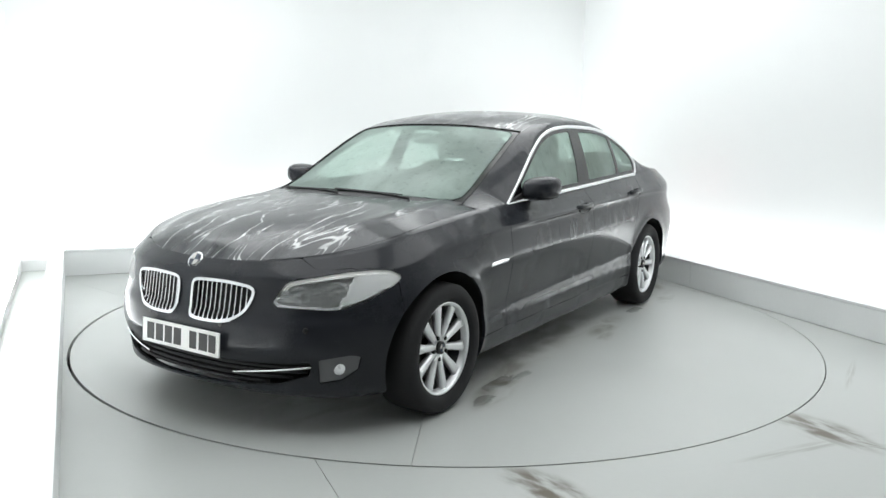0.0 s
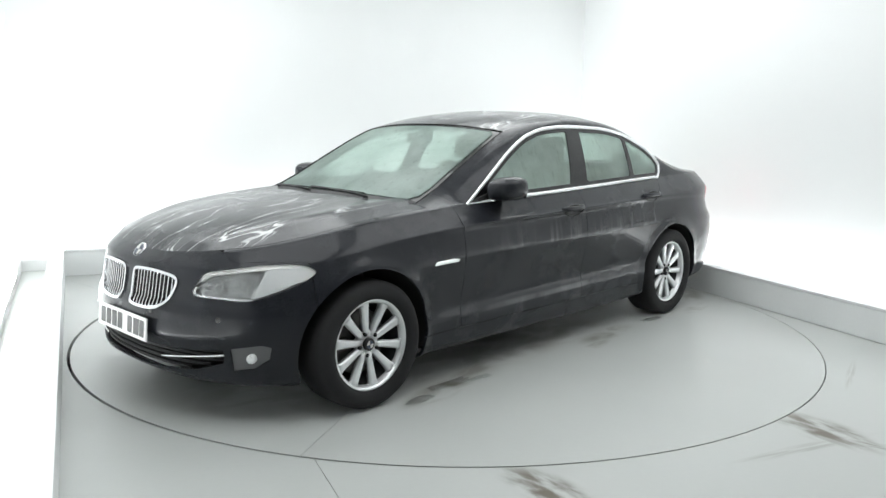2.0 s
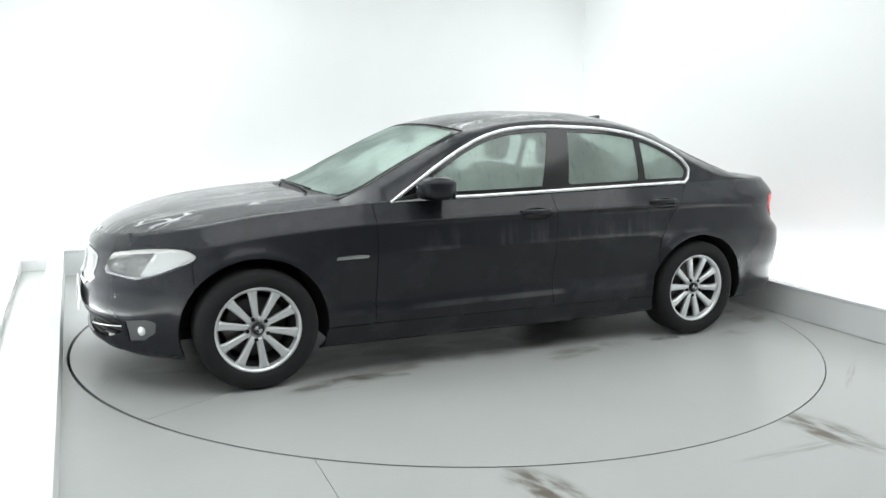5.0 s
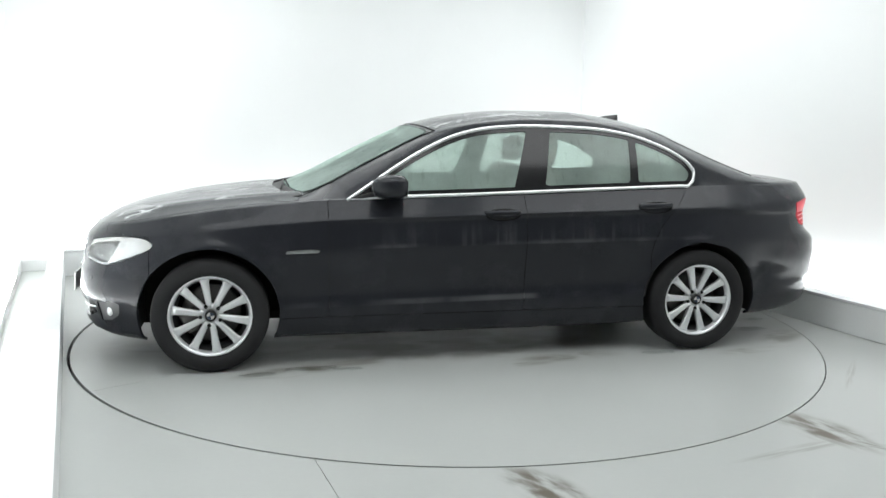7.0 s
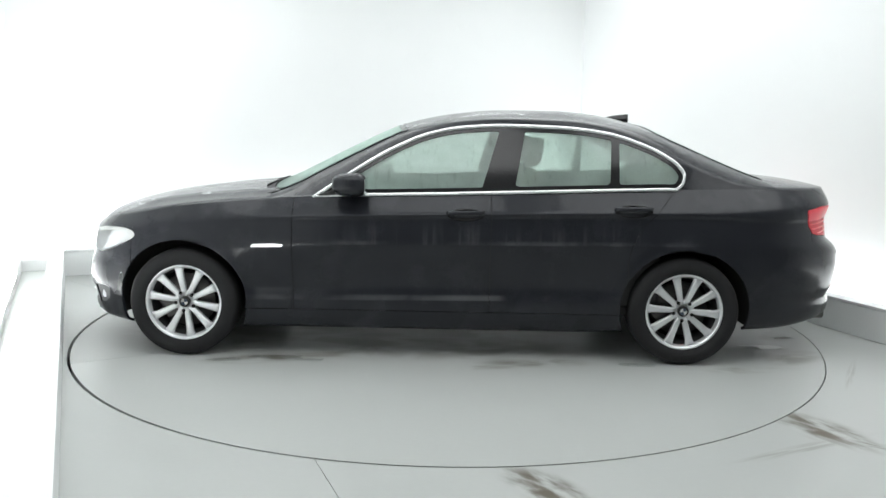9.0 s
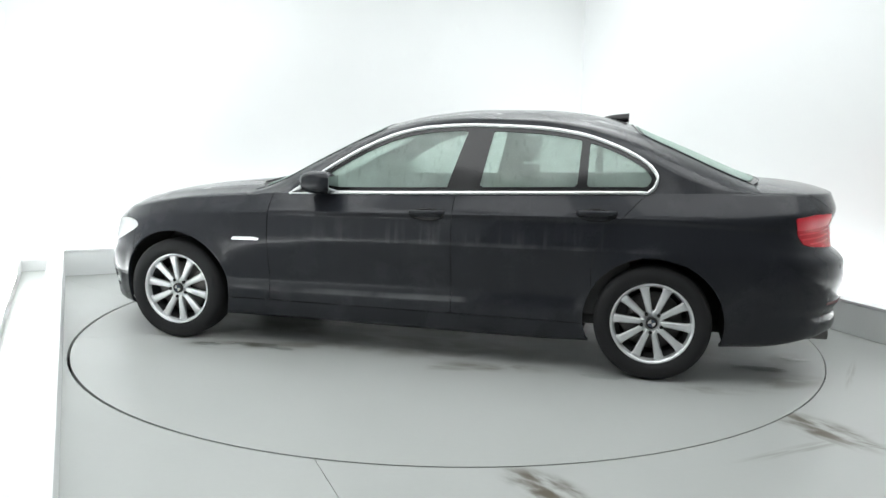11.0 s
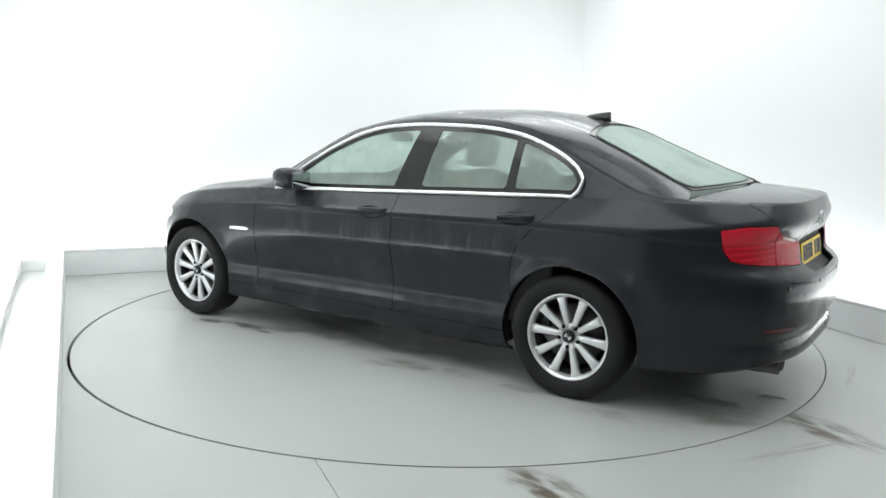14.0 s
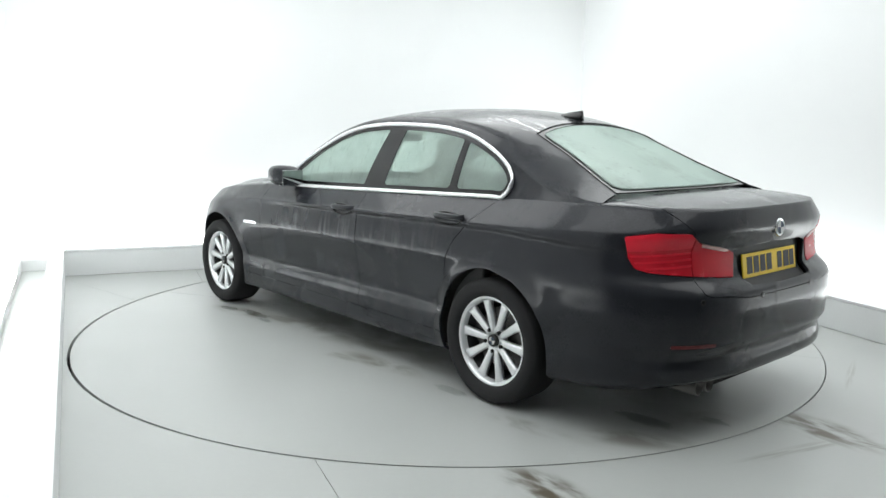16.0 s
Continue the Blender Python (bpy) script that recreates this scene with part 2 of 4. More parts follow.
def grid_bm(rows, closed=False, flip=False):
    """A sheet through rows of points; closed: each row is a loop."""
    bm = bmesh.new()
    vs = [[bm.verts.new(p) for p in r] for r in rows]
    for a, b in zip(vs, vs[1:]):
        n = len(a)
        for i in range(n if closed else n - 1):
            q = (a[i], a[(i + 1) % n], b[(i + 1) % n], b[i])
            bm.faces.new(q[::-1] if flip else q)
    return bm


def lathe_bm(profile, segments=64, axis="y"):
    """Turns (radius, along) pairs about the y axis."""
    rows = []
    for r, a in profile:
        rows.append([(r * math.cos(2 * math.pi * k / segments), a, r * math.sin(2 * math.pi * k / segments)) for k in range(segments)])
    bm = grid_bm(rows, closed=True)
    bmesh.ops.recalc_face_normals(bm, faces=bm.faces[:])
    return bm


def tube_bm(path, radius, sides=8, squash=1.0, closed=False):
    """A round bar along a path; squash flattens it in y."""
    pts = [Vector(p) for p in path]
    rows = []
    for i, p in enumerate(pts):
        a = pts[i - 1] if (i or closed) else p
        b = pts[(i + 1) % len(pts)] if (i + 1 < len(pts) or closed) else p
        d = (b - a).normalized()
        side = d.cross(Vector((0, 0, 1)))
        side = side.normalized() if side.length > 1e-3 else Vector((0, 1, 0))
        up = side.cross(d)
        rows.append([p + side * (radius * squash * math.cos(w)) + up * (radius * math.sin(w)) for w in (2 * math.pi * k / sides for k in range(sides))])
    if closed:
        rows.append(rows[0])
    bm = grid_bm(rows, closed=True)
    if closed:
        bmesh.ops.remove_doubles(bm, verts=bm.verts[:], dist=1e-5)
    else:
        bmesh.ops.holes_fill(bm, edges=bm.edges[:])
    bmesh.ops.recalc_face_normals(bm, faces=bm.faces[:])
    return bm


def join_bm(*parts_):
    bm = bmesh.new()
    for p in parts_:
        me = bpy.data.meshes.new("joined")
        p.to_mesh(me)
        p.free()
        bm.from_mesh(me)
        bpy.data.meshes.remove(me)
    return bm


# ---- skins: vertex array and faces, cut by signed fields ----
def cut(skin, f, gap=0.0):
    """The share of a skin where the field f(points) is above gap, with clean edges."""
    v, faces = skin
    d = f(v) - gap
    pts, made, index, out = [], {}, {}, []

    def corner(i):
        if i not in index:
            index[i] = len(pts)
            pts.append(v[i])
        return index[i]

    def crossing(i, j):
        k = (i, j) if i < j else (j, i)
        if k not in made:
            i, j = k
            w = d[i] / (d[i] - d[j])
            made[k] = len(pts)
            pts.append(v[i] + w * (v[j] - v[i]))
        return made[k]

    inside = d > 0
    for face in faces:
        n = sum(inside[i] for i in face)
        if n == 0:
            continue
        if n == len(face):
            out.append(tuple(corner(i) for i in face))
            continue
        poly = []
        for a, b in zip(face, face[1:] + face[:1]):
            if inside[a]:
                poly.append(corner(a))
            if inside[a] != inside[b]:
                poly.append(crossing(a, b))
        poly = [p for k, p in enumerate(poly) if p != poly[k - 1]]
        if len(poly) > 2:
            out.append(tuple(poly))
    return np.array(pts).reshape(-1, 3), out


def refine(skin, times=1):
    """Splits every face into smaller four-sided ones."""
    for _ in range(times):
        v, faces = skin
        pts, mids, out = list(v), {}, []

        def middle(i, j):
            k = (i, j) if i < j else (j, i)
            if k not in mids:
                mids[k] = len(pts)
                pts.append((v[i] + v[j]) / 2)
            return mids[k]

        for f in faces:
            c = len(pts)
            pts.append(sum(v[i] for i in f) / len(f))
            for n, i in enumerate(f):
                out.append((i, middle(i, f[(n + 1) % len(f)]), c, middle(f[n - 1], i)))
        skin = (np.array(pts), out)
    return skin


def polygon(points, a=0, b=2, round_=0.0, flat=None):
    """A field: the depth inside a polygon, in the axes a and b (or in what flat makes of the points)."""
    q = np.array(points, float)

    def f(v):
        p = v[:, [a, b]] if flat is None else flat(v)
        best = np.full(len(p), 1e9)
        odd = np.zeros(len(p), bool)
        for s, e in zip(q, np.roll(q, -1, 0)):
            w = e - s
            k = np.clip(((p - s) @ w) / (w @ w), 0, 1)
            best = np.minimum(best, np.hypot(*(p - s - k[:, None] * w).T))
            if abs(w[1]) > 1e-9:
                odd ^= ((s[1] > p[:, 1]) != (e[1] > p[:, 1])) & (p[:, 0] < s[0] + (p[:, 1] - s[1]) * w[0] / w[1])
        return np.where(odd, best, -best) + round_
    return f


def soften(points, times=2):
    """Cuts the corners of a loop, so that it reads as a curve."""
    p = np.array(points, float)
    for _ in range(times):
        q = np.roll(p, -1, 0)
        p = np.stack([0.78 * p + 0.22 * q, 0.22 * p + 0.78 * q], 1).reshape(-1, 2)
    return p


def less(f):
    return lambda v: -f(v)


def both(*fs):
    return lambda v: np.minimum.reduce([f(v) for f in fs])


def skin_bm(skin, depth=0.014, lift=0.0):
    """A bmesh of a skin, lifted along its normals, its rim turned inwards by depth."""
    v, faces = skin
    bm = bmesh.new()
    vs = [bm.verts.new(p) for p in v]
    for f in faces:
        try:
            bm.faces.new([vs[i] for i in f])
        except ValueError:
            pass
    bmesh.ops.remove_doubles(bm, verts=bm.verts[:], dist=0.0004)
    bm.normal_update()
    normal = {x: x.normal.copy() for x in bm.verts}
    if lift:
        for x in bm.verts:
            x.co += normal[x] * lift
    if depth:
        rim = [e for e in bm.edges if e.is_boundary]
        start = {x: normal[x] for e in rim for x in e.verts}
        place = {tuple(round(c, 6) for c in x.co): n for x, n in start.items()}
        for e in rim:
            e.smooth = False
        made = bmesh.ops.extrude_edge_only(bm, edges=rim)["geom"]
        for x in made:
            if isinstance(x, bmesh.types.BMVert):
                x.co -= place[tuple(round(c, 6) for c in x.co)] * depth
    return bm


# ---- the room: floor, kerb walls, lit cove, walls, ceiling ----
def flat_skin(x0, x1, y0, y1, step):
    nx, ny = int((x1 - x0) / step), int((y1 - y0) / step)
    v = np.array([(x0 + (x1 - x0) * i / nx, y0 + (y1 - y0) * j / ny, 0.0) for j in range(ny + 1) for i in range(nx + 1)])
    f = [(j * (nx + 1) + i, j * (nx + 1) + i + 1, (j + 1) * (nx + 1) + i + 1, (j + 1) * (nx + 1) + i) for j in range(ny) for i in range(nx)]
    return v, f


def beyond(px, py, qx, qy):
    """A field: metres to the left of the line from p to q."""
    n = math.hypot(qx - px, qy - py)
    return lambda v: ((qx - px) * (v[:, 1] - py) - (qy - py) * (v[:, 0] - px)) / n


FLOOR_PAINT = floor_material("pale_floor_paint", [(0.40, -2.64, -50, 0.30, 0.14, 1.0), (1.78, -1.98, -60, 0.36, 0.17, 1.0), (1.98, -2.2, -35, 0.22, 0.06, 0.7),
                                                  (1.6, -2.2, 25, 0.5, 0.05, 0.35), (0.55, -2.9, -45, 0.3, 0.1, 0.8), (2.35, -1.1, 60, 0.4, 0.03, 0.3)])
# wet marks; the broad ovals put the car's own shade into the damp deck
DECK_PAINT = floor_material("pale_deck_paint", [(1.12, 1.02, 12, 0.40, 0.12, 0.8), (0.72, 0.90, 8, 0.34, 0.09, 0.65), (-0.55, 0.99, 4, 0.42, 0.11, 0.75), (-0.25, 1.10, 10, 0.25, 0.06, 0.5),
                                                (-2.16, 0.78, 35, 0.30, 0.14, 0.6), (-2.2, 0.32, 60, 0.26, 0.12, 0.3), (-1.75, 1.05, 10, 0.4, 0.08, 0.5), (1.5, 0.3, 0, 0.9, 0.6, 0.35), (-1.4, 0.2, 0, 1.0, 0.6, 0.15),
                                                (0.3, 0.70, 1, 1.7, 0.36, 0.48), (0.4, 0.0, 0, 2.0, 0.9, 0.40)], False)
floor = tagged(link_mesh("floor", box_bm(-9, 9, -9, 9, -0.2, -0.06), DARK, False), kind="structure")
hole = lambda v: np.hypot(v[:, 0] + 0.006, v[:, 1]) - 2.473
JOINT_A, JOINT_B, JOINT_C = (-0.56, -2.38, -0.2, -3.2), (0.86, -2.28, 1.22, -2.58), (1.22, -2.58, 2.9, -1.70)
sheet = cut(flat_skin(-5.2, 5.6, -9.0, 4.6, 0.1), hole)
left_of_a = beyond(*JOINT_A)

def floor_plate(field, gap=0.002):
    part("floor_plate", skin_bm(cut(sheet, field, gap), 0.05), FLOOR_PAINT, floor, smooth=False)


floor_plate(left_of_a)
right_plate = both(less(left_of_a), beyond(*JOINT_C))
floor_plate(both(less(left_of_a), less(beyond(*JOINT_C))), 0.004)
floor_plate(both(right_plate, beyond(*JOINT_B)), 0.001)
floor_plate(both(right_plate, less(beyond(*JOINT_B))), 0.001)


def room_wall(name, a, b, lo, hi, thick, mat, bevel=0.004, kind="structure"):
    """A straight wall with its inner face from a to b."""
    d = Vector((b[0] - a[0], b[1] - a[1], 0))
    m = Matrix.Translation((a[0], a[1], 0)) @ Matrix.Rotation(math.atan2(d.y, d.x), 4, "Z")
    ob = link_mesh(name, box_bm(0, d.length, 0, thick, lo, hi, bevel), mat, False)
    ob.matrix_world = m
    return tagged(ob, kind=kind)


def spot(u, v):
    p = ROOM @ Vector((u, v, 0))
    return (p.x, p.y)


# inner feet of the kerb walls, and the walls behind them
CORNER_L, CORNER_R = (-3.43, 1.37), spot(RIGHT, BACK)
NEAR_L, NEAR_R = (-0.90, -3.90), spot(RIGHT, FRONT)
for n_, (a_, b_) in enumerate(((NEAR_L, CORNER_L), (CORNER_L, CORNER_R), (CORNER_R, NEAR_R)), 1):
    d_ = Vector((b_[0] - a_[0], b_[1] - a_[1]))
    total = d_.length
    d_.normalize()
    kerb = tagged(new("kerb_wall"), "low scuffed white kerb wall hiding a light cove", "kerb wall", "kerb walls round the turntable")
    kerb.matrix_world = Matrix.Translation((a_[0], a_[1], 0)) @ Matrix.Rotation(math.atan2(d_.y, d_.x), 4, "Z")
    count = max(1, round(total / 2.4))
    for k in range(count):
        x0, x1 = total * k / count, total * (k + 1) / count
        part("board", box_bm(x0 + 0.0015, x1 - 0.0015, 0, 0.018, 0.003, KERB - 0.02, 0.002), KERB_PAINT, kerb, smooth=False)
        part("capping", box_bm(x0 + 0.001, x1 - 0.001, -0.002, 0.12, KERB - 0.018, KERB, 0.003), WALL, kerb, smooth=False)
    part("core", box_bm(0, total, 0.022, 0.11, 0.0, KERB - 0.022), DARK, kerb, smooth=False)
    # the wall behind the cove
    out_ = Vector((-d_.y, d_.x)) * COVE
    pad = 0.36
    room_wall("wall_%d" % n_, (a_[0] + out_.x - d_.x * (pad + 0.12 if n_ > 1 else 0), a_[1] + out_.y - d_.y * (pad + 0.12 if n_ > 1 else 0)),
              (b_[0] + out_.x + d_.x * (pad + 0.1), b_[1] + out_.y + d_.y * (pad + 0.1)), 0, TALL, 0.12, WALL)
# plain grey walls, unseen and added, close the space behind the camera and keep reflections dim
room_wall("wall_4", (-3.6, -5.1), (-1.22, -4.06), 0, TALL, 0.12, REAR_WALL)
room_wall("wall_5", (-3.6, -8.9), (-3.6, -5.1), 0, TALL, 0.12, REAR_WALL)
room_wall("wall_6", (5.1, -8.9), (-3.6, -8.9), 0, TALL, 0.12, REAR_WALL)
room_wall("wall_7", (4.95, -4.45), (5.1, -8.9), 0, TALL, 0.12, REAR_WALL)
ceiling = link_mesh("ceiling", box_bm(-5.2, 5.6, -9.1, 4.8, TALL, TALL + 0.12), WALL, False)
tagged(ceiling, kind="structure")


# ---- the car: x forward from mid-wheelbase, y to its left, z up ----
def spline(xs, ys, q):
    """A smooth curve through (xs, ys), without overshoot, at q."""
    xs, ys, q = np.array(xs, float), np.array(ys, float), np.asarray(q, float)
    if xs[0] > xs[-1]:
        xs, ys = xs[::-1], ys[::-1]
    h, d = np.diff(xs), np.diff(ys) / np.diff(xs)
    m = np.empty(len(xs))
    m[0], m[-1] = d[0], d[-1]
    for i in range(1, len(xs) - 1):
        m[i] = 0 if d[i - 1] * d[i] <= 0 else 3 * (h[i - 1] + h[i]) / ((2 * h[i] + h[i - 1]) / d[i - 1] + (h[i] + 2 * h[i - 1]) / d[i])
    i = np.clip(np.searchsorted(xs, q) - 1, 0, len(h) - 1)
    s = (q - xs[i]) / h[i]
    s = np.clip(s, -0.5, 1.5)
    return ys[i] * (1 + 2 * s) * (1 - s) ** 2 + m[i] * h[i] * s * (1 - s) ** 2 + ys[i + 1] * s * s * (3 - 2 * s) + m[i + 1] * h[i] * s * s * (s - 1)


AXLE, HUB, ARCH_Z = 1.484, 0.3205, 0.326
CAP_F, CAP_R = 1.45, -1.5
Z_AT = (2.28, 2.0, 1.45, 0.8, 0.0, -0.8, -1.5, -2.1, -2.5)
W_AT = (1.45, 0.8, 0.0, -0.8, -1.5)
# each feature line: nose x, tail x, heights at Z_AT, half widths at W_AT
LINES = (
    (2.20, -2.44, (0.190, 0.165, 0.17, 0.165, 0.165, 0.165, 0.20, 0.215, 0.265), (0.84, 0.82, 0.82, 0.82, 0.85)),
    (2.275, -2.515, (0.225, 0.20, 0.20, 0.195, 0.195, 0.195, 0.23, 0.25, 0.30), (0.895, 0.872, 0.872, 0.872, 0.895)),
    (2.276, -2.518, (0.30, 0.30, 0.30, 0.295, 0.295, 0.297, 0.32, 0.33, 0.35), (0.918, 0.894, 0.894, 0.894, 0.915)),
    (2.284, -2.502, (0.35, 0.36, 0.360, 0.358, 0.362, 0.368, 0.38, 0.39, 0.40), (0.922, 0.896, 0.8945, 0.8955, 0.918)),
    (2.295, -2.536, (0.41, 0.43, 0.435, 0.425, 0.432, 0.44, 0.45, 0.455, 0.46), (0.925, 0.886, 0.881, 0.883, 0.920)),
    (2.283, -2.545, (0.49, 0.51, 0.53, 0.53, 0.53, 0.53, 0.53, 0.55, 0.57), (0.929, 0.904, 0.893, 0.896, 0.930)),
    (2.27, -2.545, (0.575, 0.60, 0.64, 0.645, 0.65, 0.655, 0.665, 0.665, 0.665), (0.927, 0.921, 0.917, 0.917, 0.932)),
    (2.262, -2.52, (0.618, 0.640, 0.690, 0.703, 0.710, 0.718, 0.725, 0.715, 0.70), (0.921, 0.923, 0.924, 0.924, 0.930)),
    (2.256, -2.47, (0.660, 0.680, 0.745, 0.772, 0.785, 0.800, 0.805, 0.775, 0.745), (0.908, 0.915, 0.915, 0.915, 0.918)),
    (2.249, -2.457, (0.700, 0.712, 0.782, 0.822, 0.842, 0.858, 0.866, 0.848, 0.835), (0.896, 0.908, 0.906, 0.906, 0.905)),
    (2.244, -2.455, (0.720, 0.732, 0.806, 0.850, 0.871, 0.889, 0.899, 0.882, 0.868), (0.886, 0.906, 0.9155, 0.9155, 0.909)),
    (2.225, -2.485, (0.742, 0.757, 0.835, 0.876, 0.892, 0.912, 0.930, 0.945, 0.955), (0.865, 0.884, 0.896, 0.896, 0.886)),
    (2.19, -2.46, (0.773, 0.815, 0.902, 0.956, 0.982, 1.010, 1.032, 1.046, 1.042), (0.800, 0.818, 0.822, 0.812, 0.787)),
)
SUB = 5


def feature_line(k, xs_side, n_front=64, n_rear=56):
    nose, tail, zs, ws = LINES[k]
    pts = []
    for i in range(n_front):
        a = math.pi / 2 * (1 - i / n_front)
        sx, sy = math.sin(a) ** 0.833, math.cos(a) ** 0.833 if i else 0.0
        pts.append((CAP_F + (nose - CAP_F) * sx, sy, CAP_F + 0.83 * sx))
    for x in xs_side:
        pts.append((x, 1.0, x))
    for i in range(1, n_rear + 1):
        a = math.pi / 2 * i / n_rear
        sx, sy = math.sin(a) ** 0.555, math.cos(a) ** 0.555 if i < n_rear else 0.0
        pts.append((CAP_R + (tail - CAP_R) * sx, sy, CAP_R - 1.0 * sx))
    p = np.array(pts)
    z = spline(Z_AT, zs, p[:, 2])
    w = spline(W_AT, ws, np.clip(p[:, 2], CAP_R, CAP_F))
    return np.c_[p[:, 0], p[:, 1] * w, z]


def centre_height(x):
    """The height of hood and boot lid on the car's middle line."""
    hood = spline((2.19, 2.08, 1.88, 1.68, 1.48, 1.28, 1.08, 0.9), (0.773, 0.842, 0.903, 0.938, 0.960, 0.979, 0.992, 1.0), x)
    boot = spline((-1.8, -2.1, -2.35, -2.46), (1.095, 1.084, 1.066, 1.042), x)
    return np.where(x > 0, hood, boot)


side_x = np.r_[np.arange(CAP_F, CAP_R, -0.0175), CAP_R]
control = [feature_line(k, side_x) for k in range(len(LINES))]
rows = []
for k in range(len(control) - 1):
    p0, p1, p2, p3 = control[max(k - 1, 0)], control[k], control[k + 1], control[min(k + 2, len(control) - 1)]
    for s in np.arange(SUB) / SUB:
        tight = 0.42
        m1, m2 = tight * (p2 - p0), tight * (p3 - p1)
        rows.append((2 * s ** 3 - 3 * s ** 2 + 1) * p1 + (s ** 3 - 2 * s ** 2 + s) * m1 + (3 * s ** 2 - 2 * s ** 3) * p2 + (s ** 3 - s ** 2) * m2)
belt = control[-1]
rows.append(belt)
tub_rows = len(rows)
TOP = 14
for j in range(1, TOP + 1):
    q = 1 - j / TOP
    zc = centre_height(belt[:, 0])
    y = belt[:, 1] * q
    z = zc + (belt[:, 2] - zc) * q ** 2.6
    # a faint ridge on the hood either side
    z = z + np.where(belt[:, 0] > 0.8, 0.013 * np.exp(-((q - 0.72) / 0.075) ** 2) * np.clip((2.15 - belt[:, 0]) / 0.4, 0, 1), 0)
    rows.append(np.c_[belt[:, 0], y, z])
rows = np.array(rows)
# the wheel arches swell outwards into a soft lip
for ax_, size_ in ((AXLE + 0.008, 0.410), (-AXLE, 0.404)):
    away = np.hypot(rows[:, :, 0] - ax_, rows[:, :, 2] - ARCH_Z)
    rows[:, :, 1] += np.where(rows[:, :, 1] > 0.6, 0.011 * np.exp(-((away - size_ + 0.03) / 0.038) ** 2), 0)
# a shallow ledge round each bumper
for lo_, hi_, out_, end_ in ((0.525, 0.560, 0.013, 1), (0.600, 0.640, 0.006, -1), (0.445, 0.480, 0.004, -1)):
    step_ = np.clip((hi_ - rows[:, :, 2]) / (hi_ - lo_), 0, 1) * np.clip((rows[:, :, 2] - 0.26) / 0.12, 0, 1)
    step_ *= np.clip((rows[:, :, 0] * end_ - 1.90) / 0.12, 0, 1) * out_
    arm_ = np.stack([rows[:, :, 0] - 1.3 * end_, rows[:, :, 1]], 2)
    rows[:, :, :2] += arm_ / np.linalg.norm(arm_, axis=2, keepdims=True) * step_[:, :, None]
rows[:, :, 1] = np.where(rows[:, :, 1] < 1e-6, 0, rows[:, :, 1])
nr, nc = rows.shape[:2]
verts = np.concatenate([rows.reshape(-1, 3), rows.reshape(-1, 3) * (1, -1, 1)])
key, faces = {}, []
weld = np.empty(len(verts), int)
for i, p in enumerate(np.round(verts, 5) + 0.0):
    weld[i] = key.setdefault(tuple(p), i)
for j in range(nr - 1):
    for i in range(nc - 1):
        if j >= tub_rows - 1 and -1.86 < belt[i, 0] < 0.93:
            continue
        q = (j * nc + i, j * nc + i + 1, (j + 1) * nc + i + 1, (j + 1) * nc + i)
        for f in (q, tuple(k + nr * nc for k in q[::-1])):
            f = [weld[k] for k in f]
            f = tuple(k for n, k in enumerate(f) if k != f[n - 1])
            if len(set(f)) > 2:
                faces.append(f)
SKIN = (verts, faces)
absy = lambda v: np.c_[v[:, 0], np.abs(v[:, 1]), v[:, 2]]
mirrored = lambda f: (lambda v: f(absy(v)))
on_left = lambda v: v[:, 1]
on_right = lambda v: -v[:, 1]


# each wheel opening: middle x, half length, height over the wheel's middle
ARCHES = ((AXLE + 0.008, 0.386, 0.374), (-AXLE, 0.380, 0.366))


def arch(v):
    """A field: above 0 outside the wheel openings, which are slightly oval."""
    fields = [np.hypot((v[:, 0] - x) / rx, (v[:, 2] - ARCH_Z) / rz) - 1 for x, rx, rz in ARCHES]
    return np.where(np.abs(v[:, 1]) > 0.55, 0.38 * np.minimum(*fields), 1.0)


SHELL = cut(SKIN, arch)

# outlines on the skin
front_corner = lambda v: np.c_[(np.abs(v[:, 1]) - v[:, 0]) / 1.4142, v[:, 2]]
rear_corner = lambda v: np.c_[(np.abs(v[:, 1]) + v[:, 0]) / 1.4142, v[:, 2]]
is_front = lambda v: v[:, 0] - 0.5
is_rear = lambda v: -0.5 - v[:, 0]
HEADLIGHT = both(polygon(soften(((-1.228, 0.600), (-1.165, 0.695), (-1.13, 0.714), (-0.92, 0.745), (-0.78, 0.752), (-0.70, 0.745), (-0.655, 0.722), (-0.652, 0.705), (-0.70, 0.672), (-0.80, 0.628), (-0.90, 0.597), (-0.96, 0.588), (-1.10, 0.596)), 1), flat=front_corner), is_front)
TAILLIGHT = both(polygon(((-0.972, 0.926), (-0.992, 0.830), (-1.02, 0.786), (-1.08, 0.772), (-1.482, 0.738), (-1.482, 0.845), (-1.44, 0.868), (-1.30, 0.900), (-1.255, 0.944), (-1.1, 0.945)), flat=rear_corner), is_rear)
KIDNEY = both(mirrored(polygon(soften(((0.040, 0.545), (0.036, 0.655), (0.046, 0.682), (0.075, 0.695), (0.24, 0.699), (0.36, 0.686), (0.386, 0.672), (0.392, 0.645), (0.372, 0.592), (0.335, 0.545), (0.285, 0.518), (0.20, 0.508), (0.085, 0.510), (0.055, 0.520))), 1, 2)), is_front)
INTAKE = both(mirrored(polygon(((-0.1, 0.345), (0.45, 0.352), (0.635, 0.362), (0.62, 0.300), (0.50, 0.258), (0.25, 0.236), (-0.1, 0.232)), 1, 2)), is_front, lambda v: v[:, 0] - 1.9)
